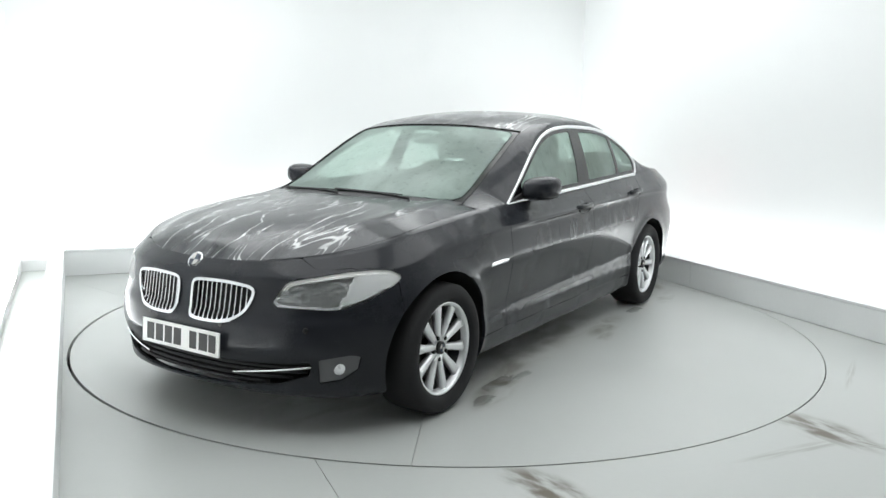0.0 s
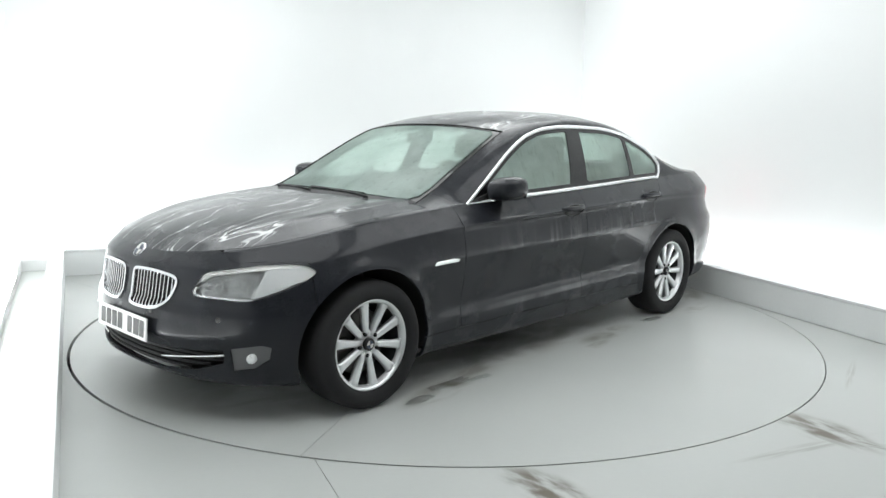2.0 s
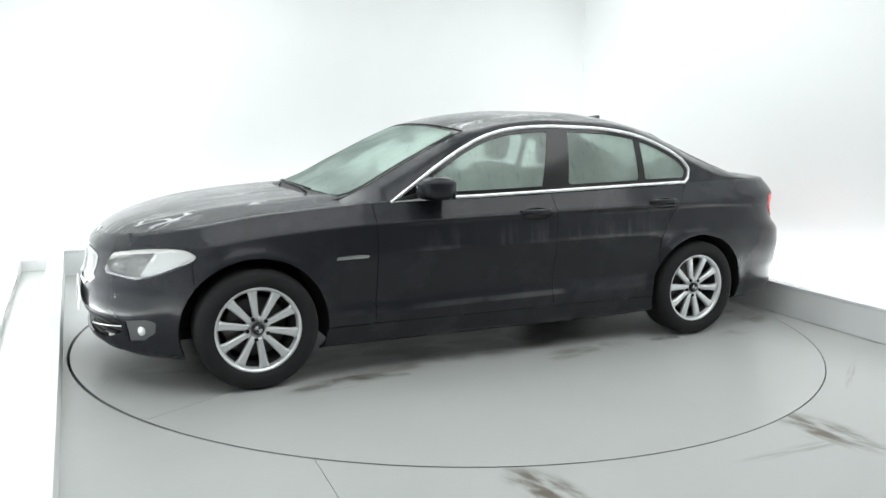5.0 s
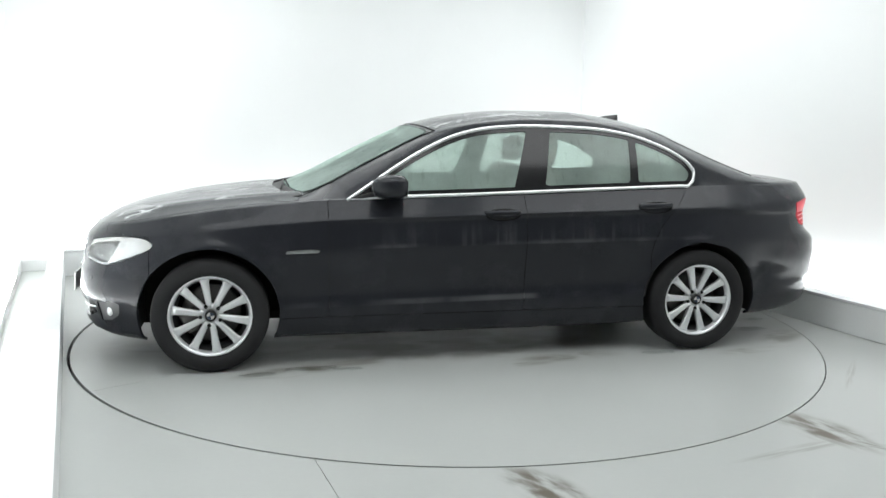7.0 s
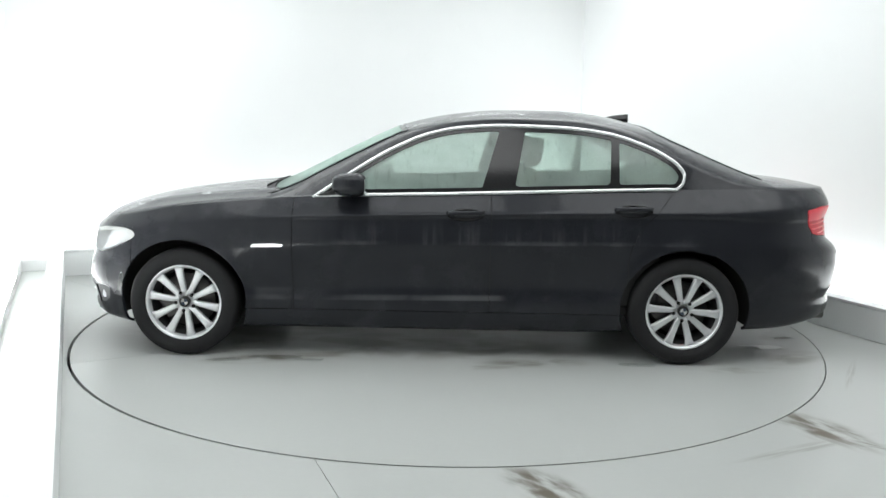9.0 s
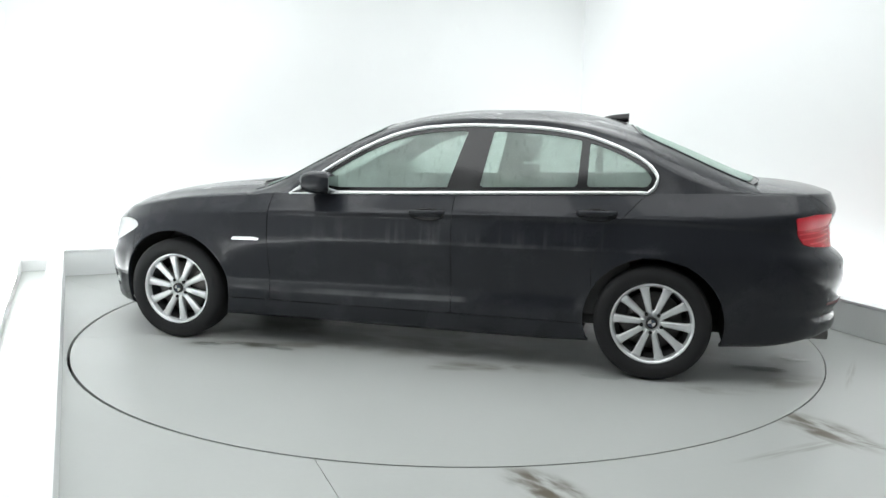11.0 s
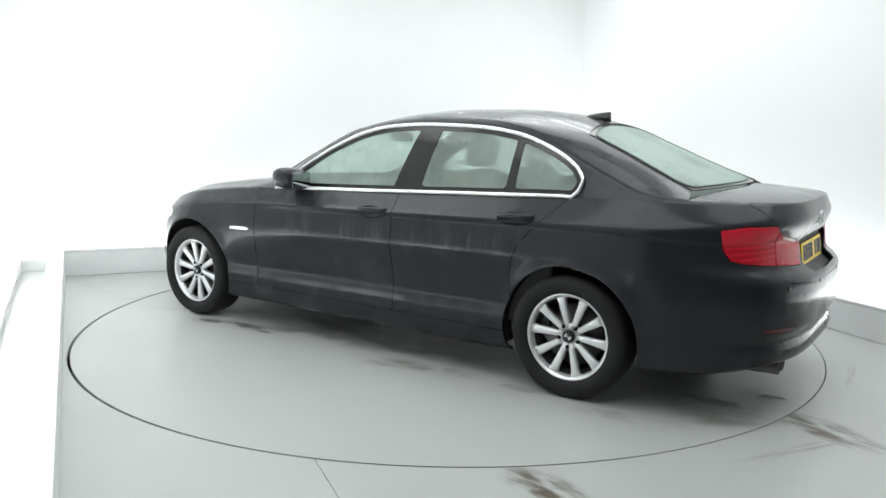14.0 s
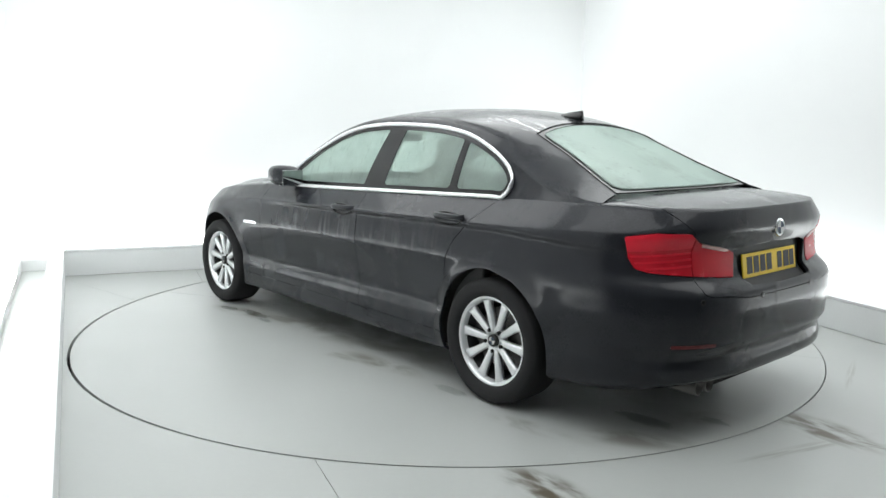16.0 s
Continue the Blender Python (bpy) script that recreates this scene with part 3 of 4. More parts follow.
FOG = both(mirrored(polygon(((0.652, 0.262), (0.662, 0.372), (0.765, 0.390), (0.79, 0.380), (0.775, 0.318), (0.725, 0.275)), 1, 2)), is_front, lambda v: v[:, 0] - 1.8)
RECESS = both(mirrored(polygon(((-0.1, 0.690), (0.30, 0.700), (0.345, 0.845), (0.30, 0.862), (-0.1, 0.868)), 1, 2)), lambda v: -2.0 - v[:, 0])
MARKER = both(polygon(((1.075, 0.664), (1.06, 0.685), (0.93, 0.690), (0.875, 0.683), (0.89, 0.668)), 0, 2), lambda v: np.abs(v[:, 1]) - 0.6)
REFLECTOR = both(mirrored(polygon(((0.54, 0.452), (0.73, 0.452), (0.73, 0.469), (0.54, 0.469)), 1, 2)), lambda v: -2.0 - v[:, 0])

car = tagged(new("car"), "wet dark grey four-door saloon with misted windows and silver wheels", "car")


def line(px, pz, qx, qz):
    """A field over x and z: metres on the right-hand side going from p to q."""
    n = math.hypot(qx - px, qz - pz)
    return lambda v: ((qz - pz) * (v[:, 0] - px) - (qx - px) * (v[:, 2] - pz)) / n


GAP = 0.002
ahead_of = lambda x: (lambda v: v[:, 0] - x)
hood_edge = lambda v: 0.955 * np.interp(v[:, 0], belt[::-1, 0], belt[::-1, 1]) - np.abs(v[:, 1])
bonnet = both(ahead_of(0.99), hood_edge, lambda v: v[:, 2] - 0.758)
bumper_f = both(lambda v: np.maximum(v[:, 0] - 1.80, -9), less(bonnet), lambda v: np.where(v[:, 2] > 0.758, 2.2 * (v[:, 0] - 2.06), 1.0))
door_back = lambda v: np.interp(v[:, 2], (0.2, 0.62, 0.70, 0.80, 1.0, 1.05), (-1.16, -1.14, -1.155, -1.205, -1.395, -1.45)) - v[:, 0]
sill = both(lambda v: 0.292 - v[:, 2], ahead_of(-1.55), lambda v: 1.55 - v[:, 0])
boot_lid = both(lambda v: -1.93 - v[:, 0], lambda v: 0.602 + 0.06 * np.clip((v[:, 2] - 0.93) / 0.1, 0, 1) - np.abs(v[:, 1]), lambda v: v[:, 2] - 0.655 - 0.10 * np.clip(np.abs(v[:, 1]) - 0.35, 0, 1))
bumper_edge = both(lambda v: -1.6 - v[:, 0], lambda v: 0.192 - 0.24 * v[:, 0] - v[:, 2], lambda v: 0.735 - v[:, 2])
holes = [less(HEADLIGHT), less(TAILLIGHT), less(KIDNEY), less(INTAKE), less(FOG), less(RECESS), less(MARKER), less(REFLECTOR)]


def panel(name, field, openings, mat, label="", depth=0.016, flush=None):
    """A body panel with gaps round it; along the field flush it meets its neighbour tightly."""
    s = cut(SHELL, field, GAP)
    if flush is not None:
        s = cut(s, flush, 0.0)
    for f in openings:
        s = cut(s, f, 0.0015)
    return part(name, skin_bm(s, depth), mat, car, label)


panel("bonnet", bonnet, [], PAINT_TOP, "bonnet streaked with water runs, their glints painted white")
panel("front_bumper", bumper_f, [less(HEADLIGHT), less(KIDNEY), less(INTAKE), less(FOG)], PAINT)
panel("rear_bumper", both(is_rear, less(boot_lid)), [less(TAILLIGHT), less(REFLECTOR), less(RECESS)], PAINT, flush=bumper_edge)
panel("boot_lid", boot_lid, [less(TAILLIGHT), less(RECESS)], PAINT_BOOT, "boot lid beaded with water")
for side in (on_left, on_right):
    panel("fender", both(side, ahead_of(0.83), less(bonnet), less(bumper_f), less(sill)), [less(HEADLIGHT), less(MARKER)], PAINT)
    panel("front_door", both(side, lambda v: 0.83 - v[:, 0], ahead_of(-0.335), less(sill)), [], PAINT)
    panel("rear_door", both(side, lambda v: -0.335 - v[:, 0], less(door_back), less(sill)), [], PAINT)
    panel("quarter_panel", both(side, door_back, lambda v: -0.9 - v[:, 0], less(boot_lid), less(sill)), [less(TAILLIGHT)], PAINT, flush=less(bumper_edge))
    panel("sill", both(side, sill), [], PAINT)

# a dark shell just behind the panels closes the gaps
shell = cut(SHELL, lambda v: 1.02 - v[:, 2] + 0.0 * v[:, 0])
for f in holes:
    shell = cut(shell, f)
part("inner_shell", skin_bm(shell, 0.0, -0.013), DARK, car)


def patch(field, side=None, gap=0.0, times=2):
    """A finely divided piece of the skin inside a field."""
    f = field if side is None else both(field, side)
    return cut(refine(cut(SHELL, f, -0.02), times), f, gap)


TREE = BVHTree.FromPolygons([tuple(p) for p in SKIN[0]], SKIN[1])


def on_skin(path, out=0.0, way=(-1, 0, 0)):
    """The points of the skin behind (y, z) places, seen from the front, moved out."""
    pts = []
    for y, z in path:
        p, n, _, _ = TREE.ray_cast(Vector((3, y, z)), Vector(way))
        pts.append(p + n * out)
    return pts


# lamps, grilles and small fittings let into the skin
for side in (on_left, on_right):
    sg = 1 if side is on_left else -1
    s = patch(HEADLIGHT, side, 0.0005, 1)
    lamp = part("headlight", skin_bm(s, 0.02, -0.03), LAMP_BACK, car, "pale silver headlight with twin round reflectors")
    part("cover", skin_bm(s, 0.02, 0.0), COVER, lamp, "clear wet lamp cover")
    for cy, cz in ((0.575, 0.650), (0.705, 0.668)):
        r = 0.044
        ring = lathe_bm([(r, -0.02), (r, 0.010), (r * 0.9, 0.013), (r * 0.8, 0.008), (r * 0.6, -0.004), (r * 0.34, -0.006), (r * 0.3, 0.006), (0.001, 0.010)], 32)
        ring.transform(Matrix.Translation(on_skin([(cy * sg, cz)], -0.03)[0]) @ Matrix.Rotation(radians(-66 * sg) + (0 if sg > 0 else math.pi), 4, "Z"))
        part("reflector", ring, LAMP_RING, lamp, "round lamp reflector")
    brow = cut(cut(s, lambda v: 0.019 - HEADLIGHT(v)), lambda v: v[:, 2] - 0.672)
    part("light_strip", skin_bm(brow, 0.01, -0.008), PLATE_WHITE, lamp, "white light strip along the upper edge")
    wing = cut(s, both(lambda v: front_corner(v)[:, 0] + 0.90 - 0.6 * (v[:, 2] - 0.67), lambda v: HEADLIGHT(v) - 0.010))
    part("indicator", skin_bm(wing, 0.01, -0.010), LAMP, lamp, "pale indicator lens")
    part("lower_strip", skin_bm(cut(cut(s, both(lambda v: 0.010 - HEADLIGHT(v), lambda v: -0.93 - front_corner(v)[:, 0])), lambda v: 0.64 - v[:, 2]), 0.01, -0.008), LAMP, lamp)
    s = patch(TAILLIGHT, side, 0.0015, 1)
    tail = part("tail_light", skin_bm(s, 0.03, -0.012), RED_DARK, car, "red wrap-round tail light")
    outer_ = lambda v: np.abs(v[:, 1]) - 0.602
    outer_piece = cut(s, outer_, 0.002)
    brow_ = lambda v: v[:, 2] - 0.872 + 0.10 * (np.abs(v[:, 1]) - 0.7)
    part("outer_lens", skin_bm(cut(outer_piece, brow_, 0.0), 0.012, 0.003), RED, tail, "bright red lens")
    part("lower_lens", skin_bm(cut(outer_piece, less(brow_), 0.0), 0.012, 0.002), RED_MID, tail, "deep red ribbed lens")
    for drop in (0.022, 0.050, 0.078):
        strip_ = lambda v: 0.0045 - np.abs(brow_(v) + drop)
        bar_ = cut(refine(cut(outer_piece, lambda v: strip_(v) + 0.02), 1), both(strip_, lambda v: TAILLIGHT(v) - 0.012))
        part("light_bar", skin_bm(bar_, 0.004, 0.0045), RED, tail, "bright red bar in the lens")
    inner = cut(s, less(outer_), 0.002)
    pale = lambda v: np.minimum.reduce([0.016 - TAILLIGHT(v), v[:, 2] - 0.852, np.abs(v[:, 1]) - 0.385, 0.56 - np.abs(v[:, 1])])
    part("inner_lens", skin_bm(cut(inner, less(pale), 0.001), 0.012, 0.003), RED_MID, tail, "bright red lens")
    part("reversing_lens", skin_bm(cut(inner, pale, 0.001), 0.012, 0.003), PALE_LENS, tail, "pale reversing lens")
    part("side_marker", skin_bm(patch(MARKER, side, 0.001), 0.012, 0.003), CHROME, car, "chrome side repeater")
    part("rear_reflector", skin_bm(patch(REFLECTOR, side, 0.001), 0.01, 0.001), RED_DARK, car, "dim red bumper reflector")
    s = patch(KIDNEY, side, 0.0, 2)
    grille = part("grille", skin_bm(cut(s, KIDNEY, 0.004), 0.01, -0.05), DARK, car, "chrome-framed oval grille with upright bars")
    part("frame", skin_bm(cut(s, lambda v: 0.0135 - KIDNEY(v)), 0.03, 0.009), CHROME, grille, "chrome grille frame")
    for k in range(11):
        yb = 0.072 + k * 0.0275
        ok = [z for z in np.linspace(0.50, 0.70, 60) if KIDNEY(np.array([[2.25, yb, z]]))[0] > 0.008]
        bar = on_skin([(yb * sg, z) for z in np.linspace(ok[0], ok[-1], 9)], -0.006)
        part("bar", tube_bm(bar, 0.0048, 6, 0.75), CHROME, grille, "slim chrome bar")
    s = patch(FOG, side, 0.0, 2)
    fog = part("fog_lamp", skin_bm(s, 0.02, -0.008), BEZEL, car, "round fog lamp in a grey bezel")
    lens = lathe_bm([(0.028, -0.02), (0.028, 0.005), (0.022, 0.010), (0.010, 0.014), (0.001, 0.014)], 28)
    lens.transform(Matrix.Translation(on_skin([(0.722 * sg, 0.325)], -0.014)[0]) @ Matrix.Rotation(radians(-62 * sg) + (math.pi if sg < 0 else 0), 4, "Z"))
    part("lens", lens, LAMP, fog, "silver fog lamp lens")
s = patch(INTAKE, None, 0.0, 1)
intake = part("lower_grille", skin_bm(cut(s, INTAKE, 0.002), 0.02, -0.05), DARK, car, "dark lower air intake with slats")
for zb in (0.258, 0.28, 0.302, 0.324, 0.343):
    wide = max(y for y in np.linspace(0, 0.65, 66) if INTAKE(np.array([[2.2, y, zb]]))[0] > 0.004)
    part("slat", tube_bm(on_skin([(y, zb) for y in np.linspace(-wide, wide, 25)], -0.025), 0.006, 6), TRIM, intake)
for sg in (1, -1):
    part("chrome_blade", tube_bm(on_skin([(y * sg, 0.287 + 0.135 * (y - 0.25)) for y in np.linspace(0.29, 0.632, 14)], -0.002), 0.006, 6), CHROME, intake, "thin chrome blade")
# parking sensors, flush in both bumpers
for yb in (-0.62, -0.24, 0.24, 0.62):
    for zb, way in ((0.505, -1), (0.655, 1)):
        p, n, _, _ = TREE.ray_cast(Vector((-4.0 * way, yb, zb)), Vector((way, 0, 0)))
        dot = lathe_bm([(0.0135, -0.004), (0.0135, 0.0012), (0.011, 0.002), (0.001, 0.002)], 18)
        dot.transform(Matrix.Translation(p) @ Vector((0, 1, 0)).rotation_difference(n).to_matrix().to_4x4())
        part("parking_sensor", dot, GLOSS, car)
# the creased lip under the front bumper
part("bumper_lip", tube_bm(on_skin([(y, 0.200 + 0.01 * abs(y)) for y in np.linspace(-0.58, 0.58, 30)], -0.006), 0.010, 8), TRIM, car, "black lip under the front bumper")

# number plates carry plain dark bars in place of writing
s = cut(SHELL, RECESS)
recess = part("plate_recess", skin_bm(s, 0.004, -0.028), TRIM, car, "recess round the rear number plate")


def number_plate(m, mat, label):
    plate = part("number_plate", box_bm(-0.004, 0.004, -0.26, 0.26, -0.0555, 0.0555, 0.002, m), mat, car, label, False)
    for k, wide in enumerate((0.05, 0.05, 0.05, 0.05, 0, 0.045, 0.055, 0.045)):
        if wide:
            y = -0.225 + k * 0.0625 - (0.0 if k < 4 else 0.018)
            part("dark_bar", box_bm(0.0042, 0.0056, y, y + wide, -0.038, 0.040, 0.0, m), INK, plate, smooth=False)


number_plate(pose(2.318, 0.012, 0.420, 0, -4), PLATE_WHITE, "white front number plate with dark bars")
number_plate(pose(-2.447, 0, 0.770, 0, -8, 180), PLATE_YELLOW, "yellow rear number plate with dark bars")


def roundel(m, r, label="round enamel badge in a chrome ring"):
    b = lathe_bm([(r, 0.0), (r, 0.006), (r * 0.9, 0.008), (r * 0.84, 0.006), (0.001, 0.008)], 32)
    b.transform(m)
    badge = part("badge", b, CHROME, car, label)
    for k in range(4):
        sect = [(r * 0.72 * math.cos(a), 0.0095, r * 0.72 * math.sin(a)) for a in (math.pi / 2 * (k + s / 6) for s in range(7))]
        bm = bmesh.new()
        vs = [bm.verts.new(m @ Vector(p)) for p in [(0, 0.0095, 0)] + sect]
        for a, c in zip(vs[1:], vs[2:]):
            bm.faces.new((vs[0], a, c))
        bmesh.ops.solidify(bm, geom=bm.faces[:], thickness=0.0008)
        part("enamel", bm, BLUE if k % 2 else PLATE_WHITE, badge)


roundel(Matrix.Translation((2.205, 0, 0.757)) @ Matrix.Rotation(radians(-90), 4, "Z") @ Matrix.Rotation(radians(38), 4, "X"), 0.041)
roundel(Matrix.Translation((-2.480, 0, 0.938)) @ Matrix.Rotation(radians(90), 4, "Z") @ Matrix.Rotation(radians(4), 4, "X"), 0.043)


# ---- glasshouse ----
def side_sheet(x, z):
    return 0.835 - 0.37 * (z - 0.94) + 0.018 * np.sin(np.pi * np.clip((z - 0.94) / 0.45, 0, 1)) - 0.02 * ((x + 0.3) / 1.1) ** 2


RAIL = ((0.72, 0.952), (0.58, 1.045), (0.41, 1.156), (0.24, 1.252), (0.04, 1.335), (-0.16, 1.375), (-0.43, 1.390), (-0.76, 1.382), (-1.03, 1.350), (-1.23, 1.289), (-1.35, 1.234), (-1.437, 1.174), (-1.474, 1.115), (-1.463, 1.068), (-1.425, 1.030))
INNER = ((0.80, 0.668, 1.042), (0.648, 0.655, 1.124), (0.48, 0.642, 1.21), (0.32, 0.627, 1.290), (0.17, 0.609, 1.353), (-0.12, 0.602, 1.417), (-0.43, 0.60, 1.441), (-0.76, 0.59, 1.437), (-1.03, 0.555, 1.414),
         (-1.22, 0.515, 1.384), (-1.37, 0.483, 1.349), (-1.47, 0.488, 1.305), (-1.57, 0.50, 1.262), (-1.66, 0.517, 1.222))
belt_z = lambda x: np.interp(x, belt[::-1, 0], belt[::-1, 2])
belt_y = lambda x: np.interp(x, belt[::-1, 0], belt[::-1, 1])


def dense(points, per=6):
    p = np.array(points, float)
    k = np.arange(len(p))
    q = np.linspace(0, len(p) - 1, (len(p) - 1) * per + 1)
    return np.c_[tuple(spline(k, p[:, c], q) for c in range(p.shape[1]))]


rail = dense(RAIL)
inner = np.concatenate([[(0.985, 0.68, 0.962), (0.90, 0.673, 0.998)], dense(INNER), [(-1.72, 0.532, 1.195), (-1.79, 0.552, 1.165), (-1.86, 0.573, 1.135), (-1.92, 0.59, 1.112), (-1.99, 0.61, 1.085)]])
# the shoulder line: along the rail, then fading back into the waistline
shoulder = dense(RAIL[:9] + ((-1.25, 1.284), (-1.43, 1.212), (-1.56, 1.150), (-1.66, 1.108), (-1.73, 1.082)))
shoulder = np.concatenate([[(1.0, belt_z(1.0)), (0.86, belt_z(0.86))], shoulder, [(-1.78, 1.066), (-1.84, 1.058), (-1.90, 1.053), (-1.96, 1.050), (-2.02, 1.048)]])
foot_x = np.concatenate([[1.0, 0.86], np.interp(np.arange(len(shoulder) - 7), (0, 48, 54, 60, 66, 72, 78), (0.72, -1.03, -1.22, -1.40, -1.52, -1.62, -1.70)), [-1.76, -1.83, -1.89, -1.955, -2.02]])
fade = np.clip((-1.2 - shoulder[:, 0]) / 0.6, 0, 1) ** 1.5
shoulder_y = side_sheet(shoulder[:, 0], shoulder[:, 1]) * (1 - fade) + fade * (belt_y(shoulder[:, 0]) - 0.6 * (shoulder[:, 1] - belt_z(shoulder[:, 0])))
shoulder_y[:2] = belt_y(shoulder[:2, 0])
middle_ = np.c_[shoulder[:, 0], shoulder_y, shoulder[:, 1]]
foot_ = np.c_[foot_x, belt_y(foot_x), belt_z(foot_x)]
DLO = polygon([tuple(p) for p in rail] + [(x, belt_z(x) + 0.004) for x in np.linspace(-1.35, 0.68, 12)], 0, 2)
for sg in (1, -1):
    strips = []
    for s in np.linspace(0, 1, 15):
        strips.append(foot_ + (middle_ - foot_) * s)
    for s in np.linspace(0, 1, 9)[1:]:
        p = middle_ + (inner - middle_) * s
        bulge = math.sin(math.pi * s) * np.interp(middle_[:, 0], (-2.0, -1.6, -1.2, 0.3, 1.0), (0.002, 0.014, 0.014, 0.012, 0.004))
        strips.append(np.c_[p[:, 0], p[:, 1] + bulge, p[:, 2] + bulge * 0.8])
    g = np.array(strips) * (1, sg, 1)
    a, b = g.shape[:2]
    fs = [(j * b + i, j * b + i + 1, (j + 1) * b + i + 1, (j + 1) * b + i) for j in range(a - 1) for i in range(b - 1)]
    part("roof_pillar_frame", skin_bm(cut((g.reshape(-1, 3), fs if sg > 0 else [f[::-1] for f in fs]), less(DLO), 0.001), 0.01), PAINT, car)

# windscreen, roof, rear screen between the two inner edges
def span(edge, bow, lift, n=20):
    """Rows across the car from an inner edge: bow pushes the middle forwards, lift raises it."""
    out = []
    for (x, y, z), b, l in zip(edge, bow, lift):
        s = np.linspace(-1, 1, n + 1)
        out.append(np.c_[x + b * (1 - s ** 2), y * s, z + l * (1 - np.abs(s) ** 2.3)])
    return out


top_f = int(np.argmin(np.abs(inner[:, 0] - 0.17)))
top_r = int(np.argmin(np.abs(inner[:, 0] + 1.37)))
screen = inner[:top_f + 1]
k = np.linspace(0, 1, len(screen))
w_rows = span(screen, 0.11 - 0.05 * k, 0.026 + 0.014 * k)
roof_edge = inner[top_f:top_r + 1]
k = np.linspace(0, 1, len(roof_edge))
r_rows = span(roof_edge, 0.06 * (1 - k) ** 3 + 0.07 * k ** 3, 0.040 + 0.006 * np.sin(np.pi * k) + 0.022 * k)
back = inner[top_r:]
k = np.linspace(0, 1, len(back))
b_rows = span(back, 0.07 - 0.16 * k, 0.062 - 0.055 * k)
part("roof", grid_bm(r_rows, flip=True), PAINT_TOP, car, "roof wet with water runs, their glints painted white")


def screen_part(name, rows_, glass, label):
    g = np.array(rows_)
    v = g.reshape(-1, 3)
    nr_, nc_ = g.shape[:2]
    fs = [(a * nc_ + i, (a + 1) * nc_ + i, (a + 1) * nc_ + i + 1, a * nc_ + i + 1) for a in range(nr_ - 1) for i in range(nc_ - 1)]
    # black band round the rim
    band = lambda w: (lambda p: np.minimum.reduce([np.min(np.linalg.norm(p[:, None] - np.concatenate([g[:, 0], g[:, -1], g[0], g[-1]])[None], axis=2), axis=1) - w]))
    part(name + "_band", skin_bm(cut((v, fs), less(band(0.035))), 0.006, 0.002), GLOSS, car, "black rim of the glass")
    ob = part(name, skin_bm(cut((v, fs), band(0.033)), 0.004), glass, car, label)
    return ob


screen_part("windscreen", w_rows, GLASS_END, "misted greenish windscreen beaded with water")
screen_part("rear_screen", b_rows, GLASS_REAR, "misted pale green rear screen")

xs, zs = np.arange(0.80, -1.56, -0.02), np.arange(0.93, 1.41, 0.02)
for sg in (1, -1):
    v = np.array([(x, side_sheet(x, z) * sg, z) for z in zs for x in xs])
    nx = len(xs)
    fs = [(j * nx + i, j * nx + i + 1, (j + 1) * nx + i + 1, (j + 1) * nx + i) for j in range(len(zs) - 1) for i in range(nx - 1)]
    if sg < 0:
        fs = [f[::-1] for f in fs]
    opening = cut((v, fs), DLO)
    pillar_a, pillar_b = line(-0.27, 0.99, -0.38, 1.351), line(-0.47, 1.007, -0.53, 1.337)
    pillar_c, pillar_d = line(-1.035, 1.027, -1.05, 1.319), line(-1.09, 1.028, -1.095, 1.313)
    rim = lambda p: DLO(p) - 0.032
    f1 = both(rim, pillar_a, lambda p: 0.50 - p[:, 0] + 0.35 * (p[:, 2] - 1.0))
    f2 = both(rim, less(pillar_b), pillar_c)
    f3 = both(rim, less(pillar_d))
    for f, what in ((f1, "front_side_window"), (f2, "rear_side_window"), (f3, "quarter_window")):
        part(what, skin_bm(cut(opening, f, -0.002), 0.004, -0.004), GLASS, car, "misted greenish side window")
    seal = opening
    for f in (f1, f2, f3):
        seal = cut(seal, less(f))
    part("window_surround", skin_bm(seal, 0.012), GLOSS, car, "gloss black pillar and window surround")
    loop = [(x, (side_sheet(x, z) + 0.005) * sg, z) for x, z in rail]
    loop += [(x, (side_sheet(x, belt_z(x)) + 0.005) * sg, belt_z(x) + 0.004) for x in np.linspace(-1.37, 0.70, 24)]
    part("window_trim", tube_bm(loop, 0.0112, 8, 0.7, closed=True), BRIGHT, car, "bright chrome window trim")

